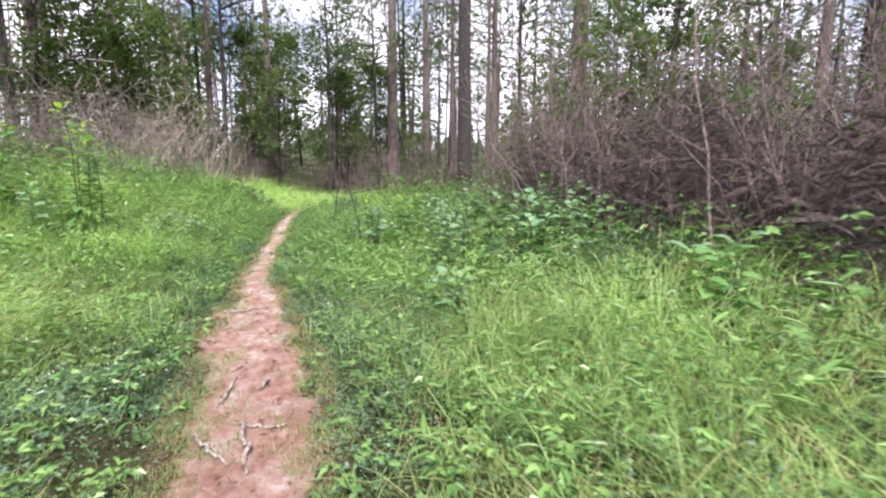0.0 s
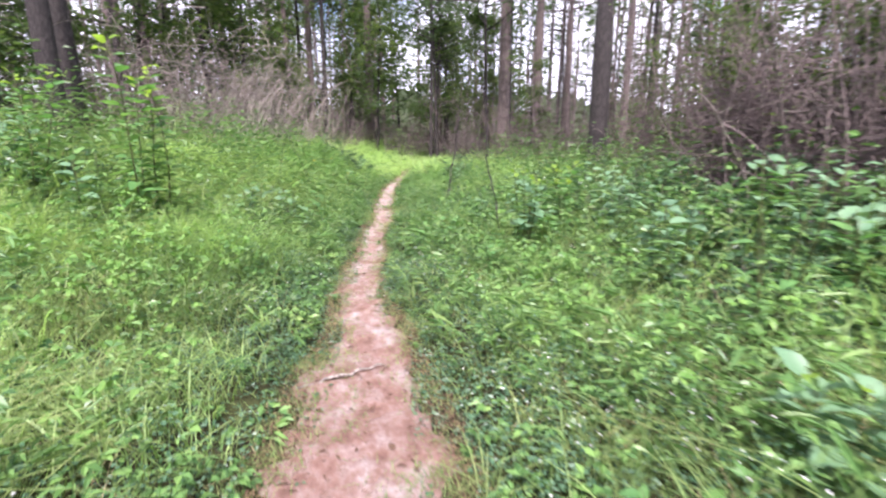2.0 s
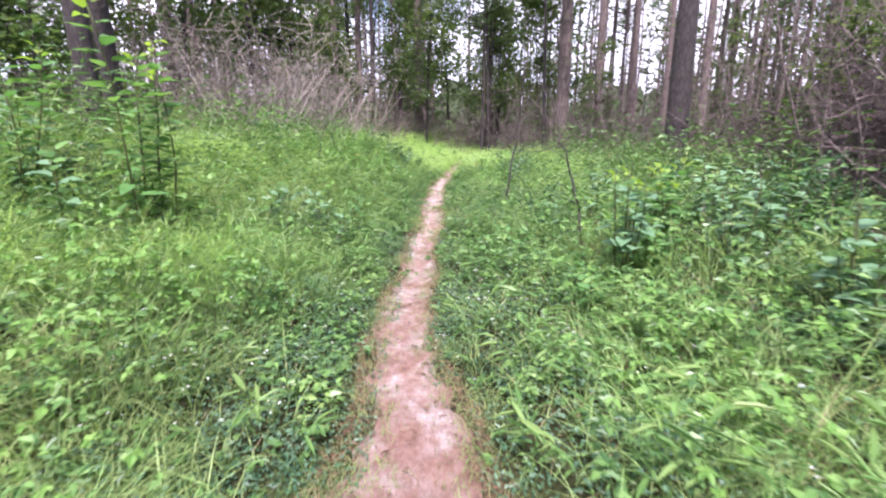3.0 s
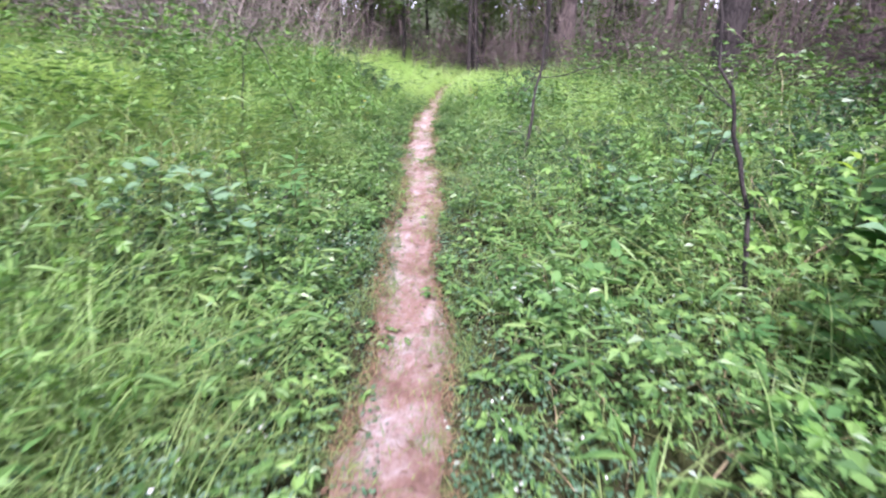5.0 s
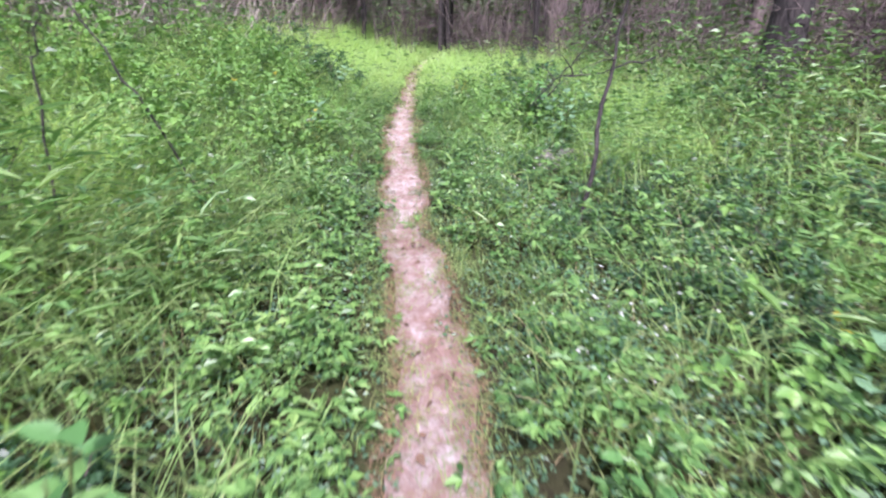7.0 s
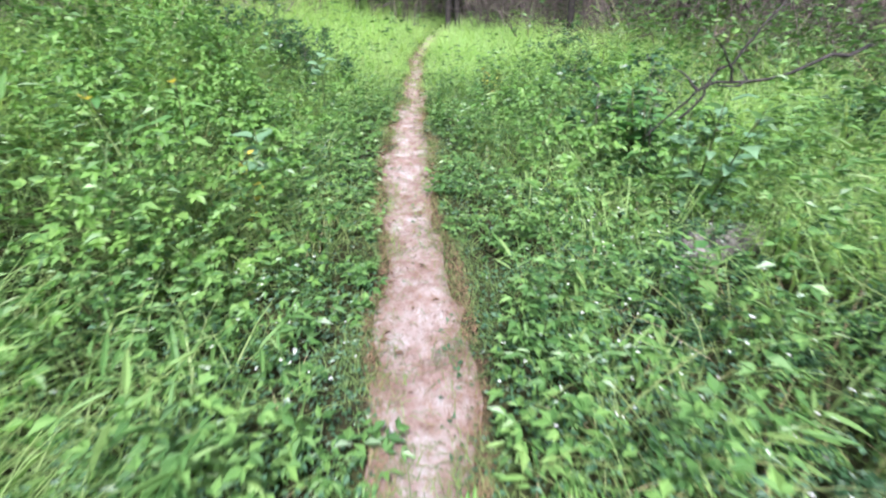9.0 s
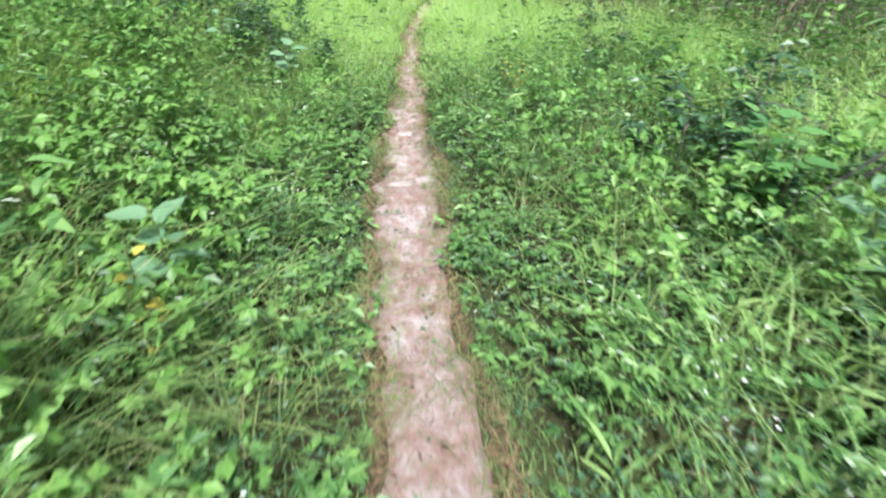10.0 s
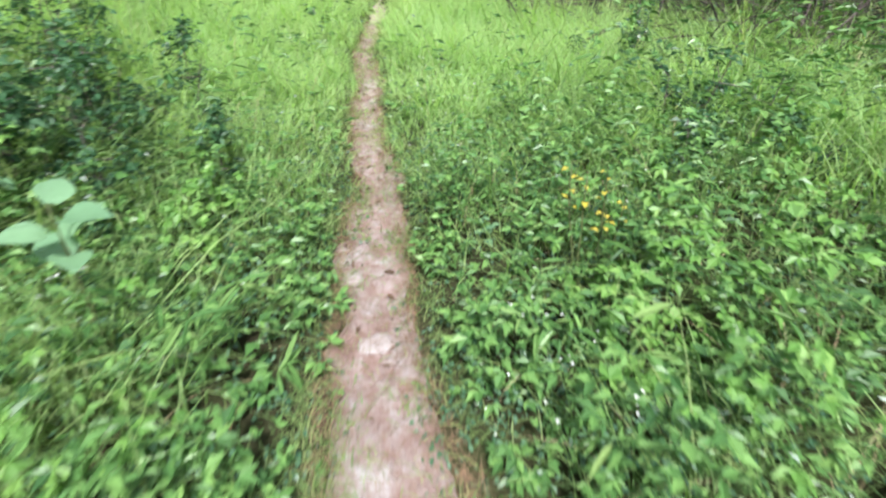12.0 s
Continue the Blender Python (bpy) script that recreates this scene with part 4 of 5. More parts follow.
def far_woods():
    """The woods beyond, too many stems to count: brush, trunks and foliage."""
    rng = np.random.default_rng(66)
    n = 36000
    a = rng.uniform(-2.3, 2.3, n)
    r = 17 + 48 * rng.random(n) ** 1.1
    x, y = r * np.sin(a), 10 + r * np.cos(a)
    keep = (np.abs(x - trail_x(y)) > np.where(y < 30, 3.0, 0.8)) & ~((y < 24) & (np.abs(x) < 9))
    x, y, r = x[keep], y[keep], r[keep]
    n = len(x)
    h = rng.uniform(0.8, 3.6, n) * rng.uniform(0.45, 1, n)
    v, f = blades(np.stack([x, y, land(x, y) - 0.1], -1), rng.uniform(0, 6.28, n), h, h * rng.uniform(0, 0.7, n), rng.uniform(0.015, 0.04, n) * (0.6 + r / 35), rng, 2)
    k = 26000
    i = rng.integers(0, n, k)
    base = np.stack([x[i] + rng.normal(0, 0.4, k), y[i] + rng.normal(0, 0.4, k), land(x[i], y[i]) + h[i] * rng.uniform(0.1, 1.0, k)], -1)
    v2, f2 = small_leaves(base, ways(rng, k, -0.3, 1.0), rng.uniform(0.3, 1.1, k), rng.uniform(0.01, 0.03, k) * (0.6 + r[i] / 40), rng)
    stuff("far_brush", np.concatenate([v, v2]), np.concatenate([f, f2 + len(v)]), TWIG, "brown leafless undergrowth deep in the wood", "undergrowth")

    # matted twigs in the thickets on both sides
    boxes = ((4.9, 10.8, 2.6, 12.8, 32000, 2.5), (6.8, 11.5, 12.5, 20.5, 5000, 1.5), (-12.0, -5.6, 15.5, 27.0, 9000, 1.7), (-9, -2.6, 26, 34, 4000, 1.2), (3.0, 12, 21, 34, 6000, 1.2))
    bx, by, bz = [], [], []
    for x0, x1, y0, y1, k, top in boxes:
        x, y = rng.uniform(x0, x1, k), rng.uniform(y0 - 0.5, y1 + 0.5, k)
        inside = np.minimum(np.minimum(x - x0, x1 - x) / 1.1, np.minimum(y - y0 + 0.5, y1 + 0.5 - y) / 1.8)
        keep = inside + 0.7 * wave(x, y, 0.8, 62) > rng.uniform(0, 0.9, k)
        x, y, k = x[keep], y[keep], int(keep.sum())
        bx, by = np.append(bx, x), np.append(by, y)
        bz = np.append(bz, land(x, y) + top * rng.uniform(0.0, 1.0, k) ** 1.15 * (0.75 + 0.35 * wave(x, y, 0.6, 61)))
    k = len(bx)
    v, f = small_leaves(np.stack([bx, by, bz], -1), ways(rng, k, -0.35, 0.95), rng.uniform(0.2, 0.8, k), rng.uniform(0.006, 0.018, k), rng)
    stuff("thicket_twigs", v, f, BRUSH, "matted dark brown twigs filling the thickets", "undergrowth")

    cloth = Cloth()
    spots = []
    for i in range(490):
        a, r = rng.uniform(-2.3, 2.3), rng.uniform(39, 95)
        if i >= 420:
            a, r = rng.uniform(-0.75, 0.75), rng.uniform(26, 44)
        x, y = r * math.sin(a), 10 + r * math.cos(a)
        h = rng.uniform(14, 24)
        z = float(land(x, y))
        tube(cloth, [(x, y, z - 0.5), (x + rng.normal(0, 0.2), y, z + h / 2), (x + rng.normal(0, 0.4), y, z + h)], [rng.uniform(0.09, 0.24) * (0.55 if i >= 420 else 1), 0.12 if i < 420 else 0.06, 0.04], 6)
        if i < 420:
            spots.append((x, y, z, h))
    tagged(new("far_trunks", cloth.mesh("far_trunks", PINE_BARK, True)), "distant pine trunks standing close together", "trees", kind="stuff")
    k = 114000
    s = np.array(spots)[rng.integers(0, len(spots), k)]
    up = rng.random(k)
    base = np.stack([s[:, 0], s[:, 1], s[:, 2] + s[:, 3] * (0.05 + 0.98 * up ** 1.6)], -1) + rng.normal(0, 1, (k, 3)) * [1.5, 1.5, 0.6]
    ln = rng.uniform(0.45, 1.1, k)
    v, f = small_leaves(base, ways(rng, k, -0.6, 0.6), ln, ln * rng.uniform(0.3, 0.6, k), rng)
    stuff("far_foliage", v, f, FAR_LEAF, "distant green foliage of the woods", "trees")


def far_treeline():
    """The closed edge of the woods all round, far off."""
    rng = np.random.default_rng(69)
    n = 720
    a = np.linspace(0, 2 * np.pi, n, endpoint=False)
    top = 9.5 + 2.2 * np.sin(a * 17 + 1) + 1.6 * np.sin(a * 41) + rng.uniform(-1.6, 1.6, n)
    rows = [np.stack([(118 + k) * np.sin(a), 10 + (118 + k) * np.cos(a), z * np.ones(n)], -1) for k, z in ((0, -6.0), (0, 3.0), (3, top), (9, -6.0))]
    v = np.concatenate(rows)
    i = np.arange(n)
    j = (i + 1) % n
    f = np.concatenate([np.concatenate([np.stack([i + r * n, j + r * n, j + r * n + n], -1), np.stack([i + r * n, j + r * n + n, i + r * n + n], -1)]) for r in range(3)])
    tagged(new("backdrop", mesh_from("backdrop", v, f, FAR_LEAF)), "distant dark green edge of the pine woods", "woods", kind="structure")


far_treeline()
make_wood()
make_thickets()
far_woods()


# ---- single plants with leaves that can be told apart ----
def leaf_blade(name, length, width, mat, seed, toothed=False):
    """One veined leaf with a folded midrib and a curling tip, along +y."""
    rng = np.random.default_rng(seed)
    n = 7
    u = np.linspace(0, 1, n)
    half = width / 2 * np.sin(np.pi * np.clip(u * 0.92 + 0.06, 0, 1) ** 0.8)
    if toothed:
        half = half * (1 + 0.12 * np.where(np.arange(n) % 2, 1, -1))
    z = -0.28 * length * u ** 2.2 + 0.03 * length * np.sin(u * 7 + seed)
    y = length * u
    mid = np.stack([0 * u, y, z], -1)
    left = np.stack([-half, y - 0.04 * length, z + half * 0.35], -1)
    right = np.stack([half, y - 0.04 * length, z + half * 0.3], -1)
    v = np.concatenate([mid, left, right])
    f = []
    for i in range(n - 1):
        f += [(i, i + 1, n + i), (i + 1, n + i + 1, n + i), (i, 2 * n + i, i + 1), (i + 1, 2 * n + i, 2 * n + i + 1)]
    return mesh_from(name, v, f, mat, True)


LEAVES = {
    "broad": leaf_blade("broad_leaf", 0.15, 0.085, BROAD, 1),
    "toothed": leaf_blade("toothed_leaf", 0.12, 0.075, BROAD, 2, True),
    "pale": leaf_blade("pale_leaf", 0.16, 0.10, PALE_LEAF, 3),
    "lime": leaf_blade("young_leaf", 0.14, 0.07, LIME_LEAF, 4),
    "yellow": leaf_blade("yellowed_leaf", 0.10, 0.07, YELLOW_LEAF, 5),
    "long": leaf_blade("long_leaf", 0.20, 0.055, BROAD, 6),
    "heart": leaf_blade("heart_leaf", 0.17, 0.14, PALE_LEAF, 7),
}


def make_plant(name, seed, height, leaves, main, top, label, category, group="", stems=1, size=1.0, droop=10, low=0.25):
    """A stem with whorls of leaves, each leaf a part."""
    rng = np.random.default_rng(seed)
    plant = new(name)
    for s in range(stems):
        cloth = Cloth()
        off = rng.normal(0, 0.07 * (stems > 1), 2)
        stem = wander(rng, (off[0], off[1], -0.05), (rng.normal(0, 0.15), rng.normal(0, 0.15), 1), height * rng.uniform(0.75, 1.0), 8, 0.06, 0.05)
        tube(cloth, stem, np.linspace(0.010, 0.003, 9) * (0.6 + 0.4 * height), 5)
        part("stem", cloth.mesh(name + "_stem", STEM, True), plant)
        per = leaves // stems
        for i in range(per):
            u = low + (1 - low) * (i + 0.5) / per
            p = np.array([np.interp(u * 8, np.arange(9), stem[:, k]) for k in range(3)])
            az = i * 137.5 + rng.uniform(-25, 25)
            key = top if u > 0.92 else main
            leaf = part("leaf", LEAVES[key], plant)
            k = size * rng.uniform(0.75, 1.25) * (1.15 - 0.45 * u)
            leaf.matrix_basis = (pose(p[0], p[1], p[2], 0, 0, az) @ pose(0, 0.03 * size, 0, (40 * u - droop) + rng.uniform(-15, 15), rng.uniform(-20, 20), 0)
                                 @ Matrix.Diagonal((k, k, k, 1)))
    return tagged(plant, label, category, group)


def put(ob, x, y, turn=0.0, size=1.0):
    ob.matrix_basis = stand(x, y, turn, size)
    return ob


put(make_plant("sapling", 81, 2.35, 130, "broad", "lime", "young broadleaf sapling with lime green top leaves", "sapling", stems=4, size=1.45), -3.15, 8.35, 20)
put(make_plant("sapling", 82, 2.2, 66, "broad", "lime", "thin broadleaf sapling with bright new leaves", "sapling", stems=2, size=1.3), -4.45, 8.5, 80)
put(make_plant("sapling", 83, 1.35, 28, "pale", "broad", "small pale leaved sapling beside a taller one", "sapling", stems=2, size=1.3), -3.55, 8.0, 10)
put(make_plant("sapling", 84, 1.0, 54, "broad", "pale", "bushy young sapling with large green leaves", "sapling", stems=3, size=1.5), 3.75, 3.2, 10)
put(make_plant("sapling", 85, 1.25, 130, "broad", "lime", "leafy young tree standing in tall weeds", "sapling", stems=5, size=1.25), 1.9, 8.85, 140)
put(make_plant("leafy_bush", 151, 0.75, 60, "broad", "pale", "low bush of large soft green leaves", "bush", stems=5, size=1.1), 1.65, 8.25, 10)
put(make_plant("sapling", 86, 0.75, 42, "pale", "lime", "young sapling with pale rounded leaves in the grass", "sapling", stems=3, size=1.1), 1.35, 4.15, 140)
put(make_plant("large_leaf_plant", 87, 0.88, 8, "heart", "heart", "plant with large pale heart-shaped leaves", "plant", size=1.0, low=0.6), -1.5, 15.37, 0)
put(make_plant("large_leaf_plant", 88, 0.92, 6, "heart", "heart", "plant with large pale green leaves near the trail", "plant", size=1.15, low=0.72), -1.28, 18.16, 60)
put(make_plant("large_leaf_plant", 141, 0.92, 40, "broad", "broad", "bluish green large leaved plant in the grass", "plant", stems=4, size=0.9), -1.75, 10.33, 60)
put(make_plant("large_leaf_plant", 142, 0.65, 48, "heart", "broad", "bushy plant with broad soft green leaves", "plant", stems=5, size=0.75), 1.05, 10.2, 20)
put(make_plant("large_leaf_plant", 143, 0.50, 20, "toothed", "toothed", "weed with yellowish green toothed leaves", "plant", stems=3, size=0.8), 0.24, 8.74, 20)
put(make_plant("large_leaf_plant", 144, 0.95, 54, "pale", "broad", "tall weed with pale drooping leaves", "plant", stems=5, size=1.0), -2.4, 9.8, 200)
put(make_plant("large_leaf_plant", 145, 1.0, 20, "long", "yellow", "tall weed with long leaves and yellow tips", "plant", stems=2, size=1.2), -2.05, 15.65, 20)
put(make_plant("large_leaf_plant", 146, 1.0, 54, "pale", "pale", "leafy plant beside a rotting log", "plant", stems=4, size=1.0), 1.46, 15.0, 20)
put(make_plant("large_leaf_plant", 147, 0.48, 18, "toothed", "toothed", "bright green toothed weed at the log end", "plant", stems=3, size=1.0), 0.8, 14.12, 90)
put(make_plant("large_leaf_plant", 148, 0.92, 12, "heart", "pale", "plant with whitish broad leaves", "plant", stems=2, size=0.9, low=0.5), -2.0, 18.8, 90)
put(make_plant("leafy_bush", 149, 1.05, 84, "broad", "broad", "dark green bush with broad leaves beside the trail", "bush", stems=6, size=1.0), 1.25, 15.65, 20)
put(make_plant("yellowing_plant", 89, 0.74, 8, "yellow", "yellow", "small weed with bright yellow leaves", "plant", size=0.8), -1.52, 15.22, 60)
put(make_plant("yellowing_plant", 90, 0.70, 22, "yellow", "yellow", "clump of small yellow leaves among green weeds", "plant", stems=5, size=0.5, low=0.7), 0.72, 18.3, 30)
put(make_plant("leafy_bush", 152, 1.32, 64, "heart", "lime", "bush with large pale bluish green leaves and lime young tips", "bush", stems=5, size=0.95, low=0.42), 1.2, 7.95, 30)
put(make_plant("large_leaf_plant", 153, 0.72, 34, "broad", "broad", "soft leaved weed crowding beside the trail", "plant", stems=4, size=0.8), -1.45, 10.02, 30)
put(make_plant("tall_weed", 154, 1.45, 44, "long", "pale", "tall weed with narrow leaves and whitish tips", "plant", stems=4, size=0.75), 2.0, 5.25, 60)
put(make_plant("yellowing_plant", 155, 0.66, 8, "long", "yellow", "weed stalk with a few yellow leaves at its top", "plant", size=0.7, low=0.6), 1.1, 10.93, 60)

put(make_plant("large_leaf_plant", 158, 1.0, 36, "pale", "pale", "tall weed with large pale bluish green leaves", "plant", stems=3, size=0.95, low=0.35), -1.75, 9.55, 40)
put(make_plant("large_leaf_plant", 159, 0.75, 26, "pale", "broad", "weed with soft pale leaves in dark gaps of the grass", "plant", stems=3, size=0.85), -1.6, 9.15, 110)
put(make_plant("large_leaf_plant", 160, 0.55, 24, "broad", "broad", "low plant with broad bright green leaves", "plant", stems=4, size=0.95), 0.5, 9.0, 10)
put(make_plant("leafy_bush", 161, 1.1, 54, "pale", "pale", "bush with bluish green leaves in horizontal layers", "bush", stems=5, size=1.0), 1.8, 10.55, 70)
put(make_plant("large_leaf_plant", 162, 0.62, 22, "pale", "pale", "bluish green weed in the undergrowth", "plant", stems=3, size=0.85), 1.0, 10.65, 20)
put(make_plant("large_leaf_plant", 163, 0.42, 20, "toothed", "toothed", "low weed with bright rounded leaves near the trail", "plant", stems=4, size=0.7), 0.08, 10.55, 20)


def edge_bushes():
    """The bluish bushes in front of the dry thicket."""
    rng = np.random.default_rng(97)
    kinds = [make_plant("leafy_bush", 156, 1.25, 66, "pale", "pale", "bushy shrub with glossy bluish green leaves before the thicket", "bush", "bushes at the thicket", 6, 1.15),
             make_plant("leafy_bush", 157, 1.15, 66, "broad", "pale", "bushy shrub with broad green leaves before the thicket", "bush", "bushes at the thicket", 6, 1.2)]
    spots = [(2.2, 6.7, 0, 1.0), (2.5, 8.3, 0, 0.9), (3.0, 7.3, 1, 1.05), (3.5, 6.3, 0, 1.1), (3.9, 7.4, 1, 1.1), (3.3, 8.8, 1, 1.05), (4.4, 6.5, 0, 1.1), (3.1, 5.6, 1, 0.9), (2.7, 9.4, 0, 0.9), (-5.0, 9.2, 0, 1.1), (-5.6, 8.4, 1, 1.1)]
    plant_all(kinds, spots, rng)
    low = make_plant("leafy_bush", 164, 0.6, 40, "broad", "broad", "low clump of broad dark green leaves beside the trail", "bush", "low leafy clumps", 5, 0.95)
    plant_all([low], [(0.75, 7.35, 0, 0.85), (1.25, 7.15, 0, 1.0), (0.62, 7.85, 0, 0.8), (1.3, 8.35, 0, 1.0), (0.85, 8.3, 0, 0.85), (-1.75, 7.3, 0, 0.9), (-2.1, 7.9, 0, 1.0)], rng)


edge_bushes()


def scatter_weeds():
    rng = np.random.default_rng(95)
    kinds = [make_plant("broadleaf_weed", 96, 0.55, 14, "broad", "broad", "broad leaved green weed rising from the grass", "plant", "broadleaf weeds", 2, 0.8),
             make_plant("broadleaf_weed", 97, 0.48, 16, "toothed", "toothed", "weed with toothed green leaves", "plant", "broadleaf weeds", 2, 0.75),
             make_plant("broadleaf_weed", 98, 0.62, 16, "long", "long", "weed with long narrow drooping leaves", "plant", "broadleaf weeds", 2, 0.8, 25),
             make_plant("broadleaf_weed", 99, 0.42, 10, "pale", "pale", "weed with pale bluish green leaves", "plant", "broadleaf weeds", 2, 0.7)]
    spots = []
    while len(spots) < 112:
        y = rng.uniform(2.5, 19.5)
        d = rng.uniform(0.55, 3.4) * rng.choice([-1, 1])
        x = float(trail_x(y)) + d
        if all(math.hypot(x - a[0], y - a[1]) > 0.34 for a in spots):
            spots.append((x, y, int(rng.integers(0, 4)), rng.uniform(0.65, 1.15) * (0.65 + 0.35 * min(abs(d), 2) / 2)))
    plant_all(kinds, spots, rng)


scatter_weeds()


# ---- dead wood, roots and leaves on the trail ----
def make_stick(name, pts, radii, mat, label, category, sides=6, twigs=0, seed=0, group=""):
    rng = np.random.default_rng(seed)
    thing = new(name)
    cloth = Cloth()
    pts = np.array(pts, float)
    fine = np.stack([np.interp(np.linspace(0, len(pts) - 1, 14), np.arange(len(pts)), pts[:, k]) for k in range(3)], -1)
    fine[1:-1] += rng.normal(0, 0.012, (12, 3))
    origin = fine[0].copy()
    fine -= origin
    tube(cloth, fine, np.interp(np.linspace(0, 1, 14), np.linspace(0, 1, len(radii)), radii), sides, rng, 0.12)
    part("stem" if category == "sapling" else "wood", cloth.mesh(name, mat, True), thing)
    for _ in range(twigs):
        c2 = Cloth()
        p = fine[rng.integers(4, 13)]
        tube(c2, wander(rng, p, ways(rng, 1, -0.1, 0.9)[0], rng.uniform(0.2, 0.55), 5, 0.25), np.linspace(radii[-1] * 0.8, 0.0015, 6), 4)
        part("twig", c2.mesh(name + "_twig", mat), thing)
    thing.location = origin
    return tagged(thing, label, category, group)


def on(x, y, up=0.0):
    return (x, y, float(land(x, y)) + up)


make_stick("bare_sapling", [on(0.80, 12.85, -0.1), on(0.88, 12.9, 0.5), on(1.03, 13.15, 1.05), on(1.10, 13.2, 1.6), on(1.2, 13.2, 2.8)], [0.020, 0.016, 0.006], DARK_BARK,
           "thin dark leafless sapling stem beside the trail", "sapling", 6, 5, 101)
make_stick("bare_sapling", [on(1.13, 8.7, -0.1), on(1.03, 8.75, 0.62), on(0.96, 8.9, 1.0), on(0.86, 8.95, 1.35), on(0.72, 9.0, 1.9)], [0.014, 0.011, 0.004], DARK_BARK,
           "slender dark leaning sapling stem in weeds", "sapling", 6, 6, 102)
make_stick("bare_sapling", [on(-2.62, 12.2, -0.1), on(-2.45, 12.2, 1.1), on(-2.28, 12.2, 1.55)], [0.009, 0.007, 0.003], DARK_BARK,
           "thin bare stem standing in tall grass", "sapling", 5, 3, 103)
make_stick("dead_branch", [on(4.6, 8.6, 0.0), on(4.38, 8.6, 0.95), on(3.98, 8.6, 1.5), on(3.59, 8.6, 2.05)], [0.016, 0.014, 0.006], PALE_WOOD,
           "pale dead branch leaning out of the thicket", "branch", 6, 4, 104)
make_stick("dead_branch", [on(-2.75, 12.8, 1.75), on(-2.4, 12.8, 1.3), on(-2.22, 12.8, 0.95), on(-1.95, 12.8, 0.2)], [0.004, 0.008, 0.010], DARK_BARK,
           "dark dead branch slanting into the grass", "branch", 5, 2, 105)
make_stick("dead_branch", [on(1.1, 15.25, 0.6), on(1.38, 15.2, 0.93), on(1.9, 15.2, 0.97), on(2.7, 15.4, 1.1)], [0.005, 0.009, 0.014], DARK_BARK,
           "thin dark fallen branch lying across weeds", "branch", 5, 4, 106)
make_stick("dead_branch", [on(1.30, 15.25, 0.7), on(1.62, 15.2, 1.2), on(2.0, 15.3, 1.6)], [0.010, 0.008, 0.004], DARK_BARK,
           "dark bare branch rising from the bushes", "branch", 5, 4, 107)
make_stick("fallen_log", [on(0.93, 14.40, 0.06), on(1.06, 14.48, 0.08), on(1.30, 14.58, 0.08), on(1.72, 14.74, 0.05)], [0.085, 0.115, 0.12, 0.10], LOG_BARK,
           "grey rotting log half hidden in weeds", "log", 12, 0, 108)


def make_slab(seed, x, y, turn, length, width):
    """A worn flat stone that shows flush in the trail."""
    rng = np.random.default_rng(seed)
    n = 14
    ang = np.arange(n) * 2 * np.pi / n
    rim = (1 + rng.uniform(-0.14, 0.14, n)) / np.maximum(np.abs(np.cos(ang)) ** 3 + np.abs(np.sin(ang)) ** 3, 0.3) ** 0.333
    rows = [np.stack([np.cos(ang) * rim * length / 2 * k, np.sin(ang) * rim * width / 2 * k, z + rng.uniform(-0.002, 0.002, n)], -1)
            for k, z in ((1.06, -0.04), (1.0, 0.004), (0.86, 0.011), (0.45, 0.013))]
    v = np.concatenate(rows + [np.array([[0, 0, 0.013]])])
    i = np.arange(n)
    j = (i + 1) % n
    f = [np.stack([i + r * n, j + r * n, j + r * n + n], -1) for r in range(3)] + [np.stack([i + r * n, j + r * n + n, i + r * n + n], -1) for r in range(3)]
    f += [np.stack([i + 3 * n, j + 3 * n, 0 * i + 4 * n], -1)]
    ob = new("flat_stone", mesh_from("flat_stone", v, np.concatenate(f), PALE_STONE, True))
    ob.matrix_basis = pose(x, y, float(land(x, y)) + 0.010, rng.uniform(-2, 2), rng.uniform(-2, 2), turn)
    return tagged(ob, "pale worn flat stone set flush in the trail", "stone", "stones in the trail")


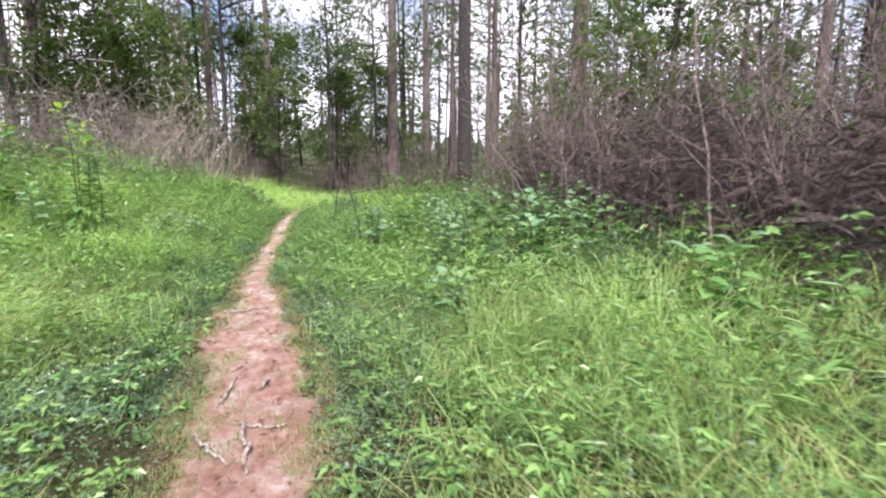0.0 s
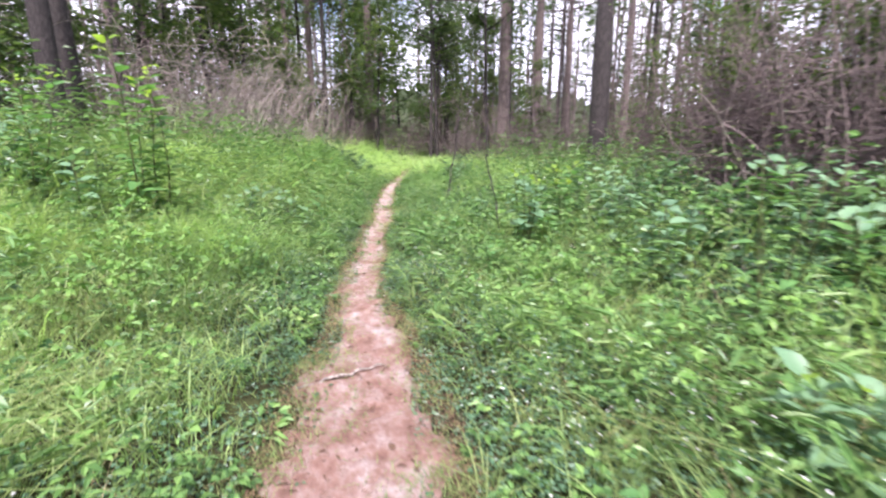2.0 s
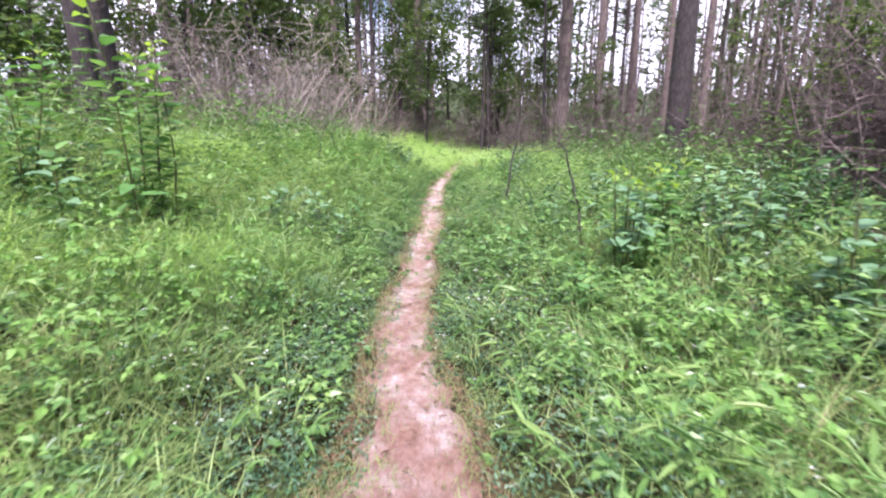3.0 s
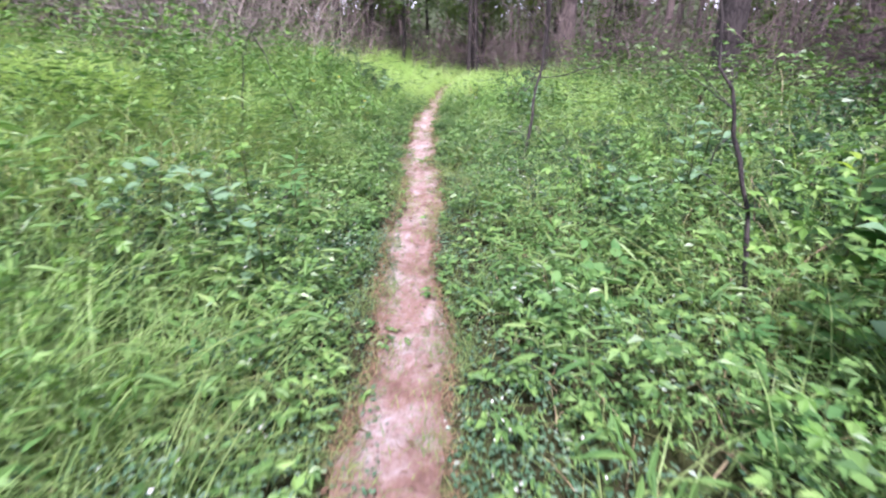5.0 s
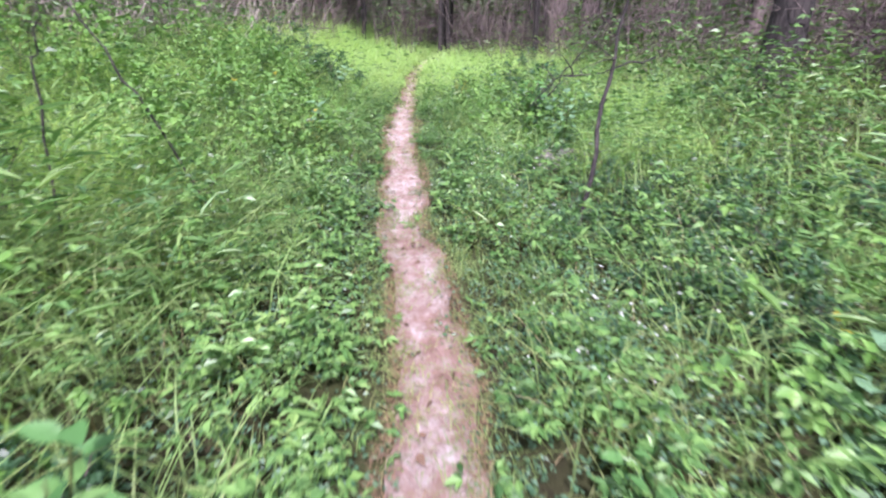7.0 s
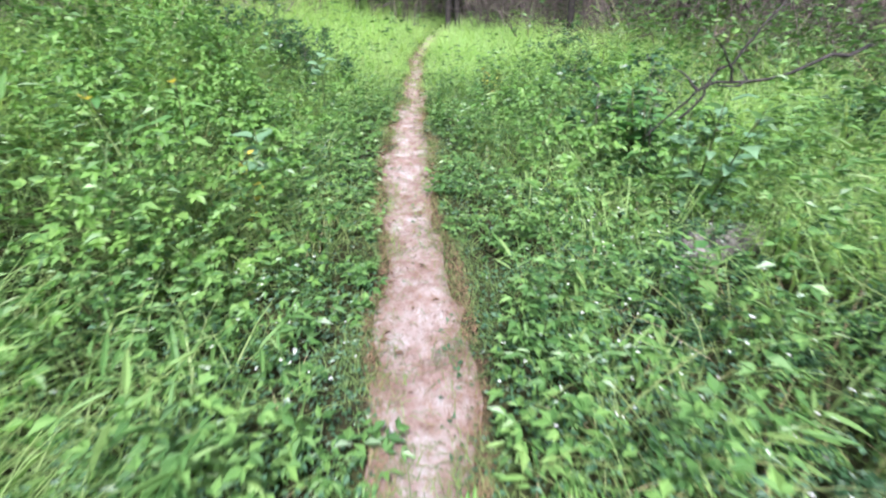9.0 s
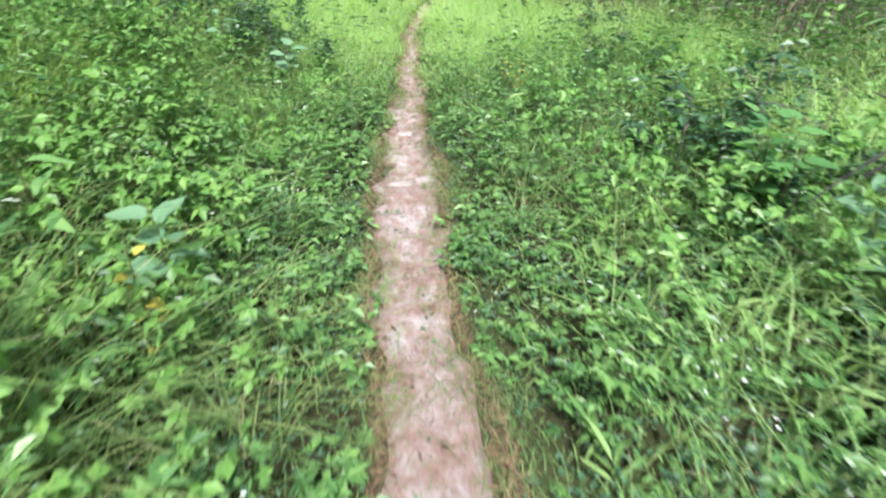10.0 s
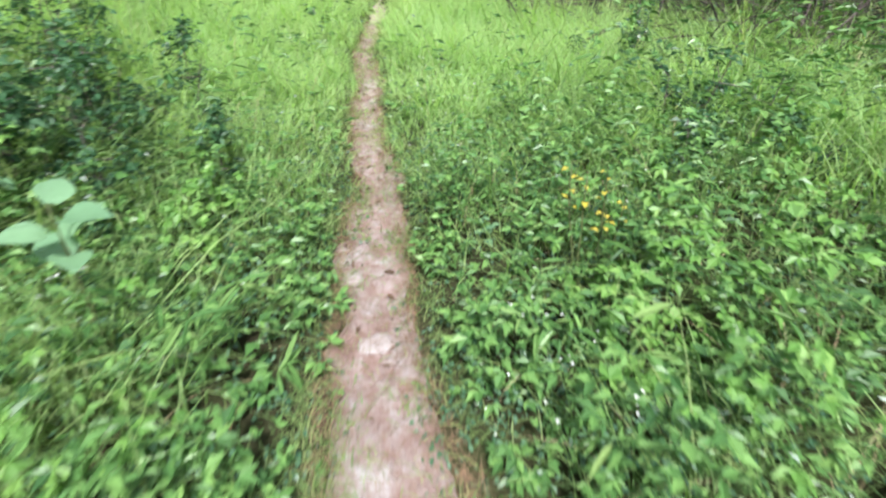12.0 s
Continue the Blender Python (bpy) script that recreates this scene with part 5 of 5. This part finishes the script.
for i, (x, y, turn, length, width) in enumerate(((-0.27, 17.12, 4, 0.17, 0.11), (-0.47, 17.08, -5, 0.20, 0.09), (-0.33, 18.17, 8, 0.17, 0.12), (-0.40, 18.68, -12, 0.13, 0.10), (-0.53, 16.52, 10, 0.18, 0.12))):
    make_slab(160 + i, x, y, turn, length, width)

for i, (pts, r) in enumerate((
        ([on(-0.65, 2.87, 0.03), on(-0.61, 2.73, 0.045), on(-0.49, 2.56, 0.045), on(-0.43, 2.47, 0.02)], 0.012),
        ([on(-0.39, 2.94, 0.03), on(-0.39, 2.79, 0.05), on(-0.33, 2.62, 0.045), on(-0.35, 2.50, 0.04), on(-0.32, 2.37, 0.015)], 0.015),
        ([on(-0.38, 2.87, 0.03), on(-0.25, 2.82, 0.045), on(-0.12, 2.81, 0.02)], 0.010),
        ([on(-0.51, 3.63, 0.03), on(-0.54, 3.40, 0.045), on(-0.57, 3.16, 0.02)], 0.011),
        ([on(-0.27, 3.53, 0.03), on(-0.30, 3.45, 0.04), on(-0.33, 3.36, 0.02)], 0.012),
        ([on(-0.94, 5.32, 0.03), on(-0.80, 5.41, 0.045), on(-0.62, 5.50, 0.045), on(-0.41, 5.62, 0.02)], 0.011))):
    make_stick("exposed_root", pts, [r * 0.6, r, r * 0.5], PALE_WOOD, "grey exposed tree root crossing the trail", "root", 6, 0, 120 + i, "roots on the trail")


def drop_leaves():
    rng = np.random.default_rng(130)
    me = leaf_blade("fallen_leaf", 0.075, 0.045, DEAD_LEAF, 9)
    spots = [(-0.486, 17.37, 75), (-0.53, 12.74, 40), (-0.67, 10.82, 200)] + [(float(trail_x(y)) + rng.uniform(-0.9, 0.9) * float(trail_half(y)), y, rng.uniform(0, 360)) for y in np.linspace(1.6, 21, 26)]
    for i, (x, y, turn) in enumerate(spots):
        leaf = new("fallen_leaf", me)
        k = (1.25, 0.8, 0.8)[i] if i < 3 else rng.uniform(0.4, 0.9)
        leaf.matrix_basis = pose(x, y, float(land(x, y)) + 0.035, rng.uniform(0, 12), rng.uniform(-15, 15), turn) @ Matrix.Diagonal((k, k, k, 1))
        tagged(leaf, "curled brown dead leaf lying on the clay trail", "leaf", "dead leaves on the trail")


drop_leaves()
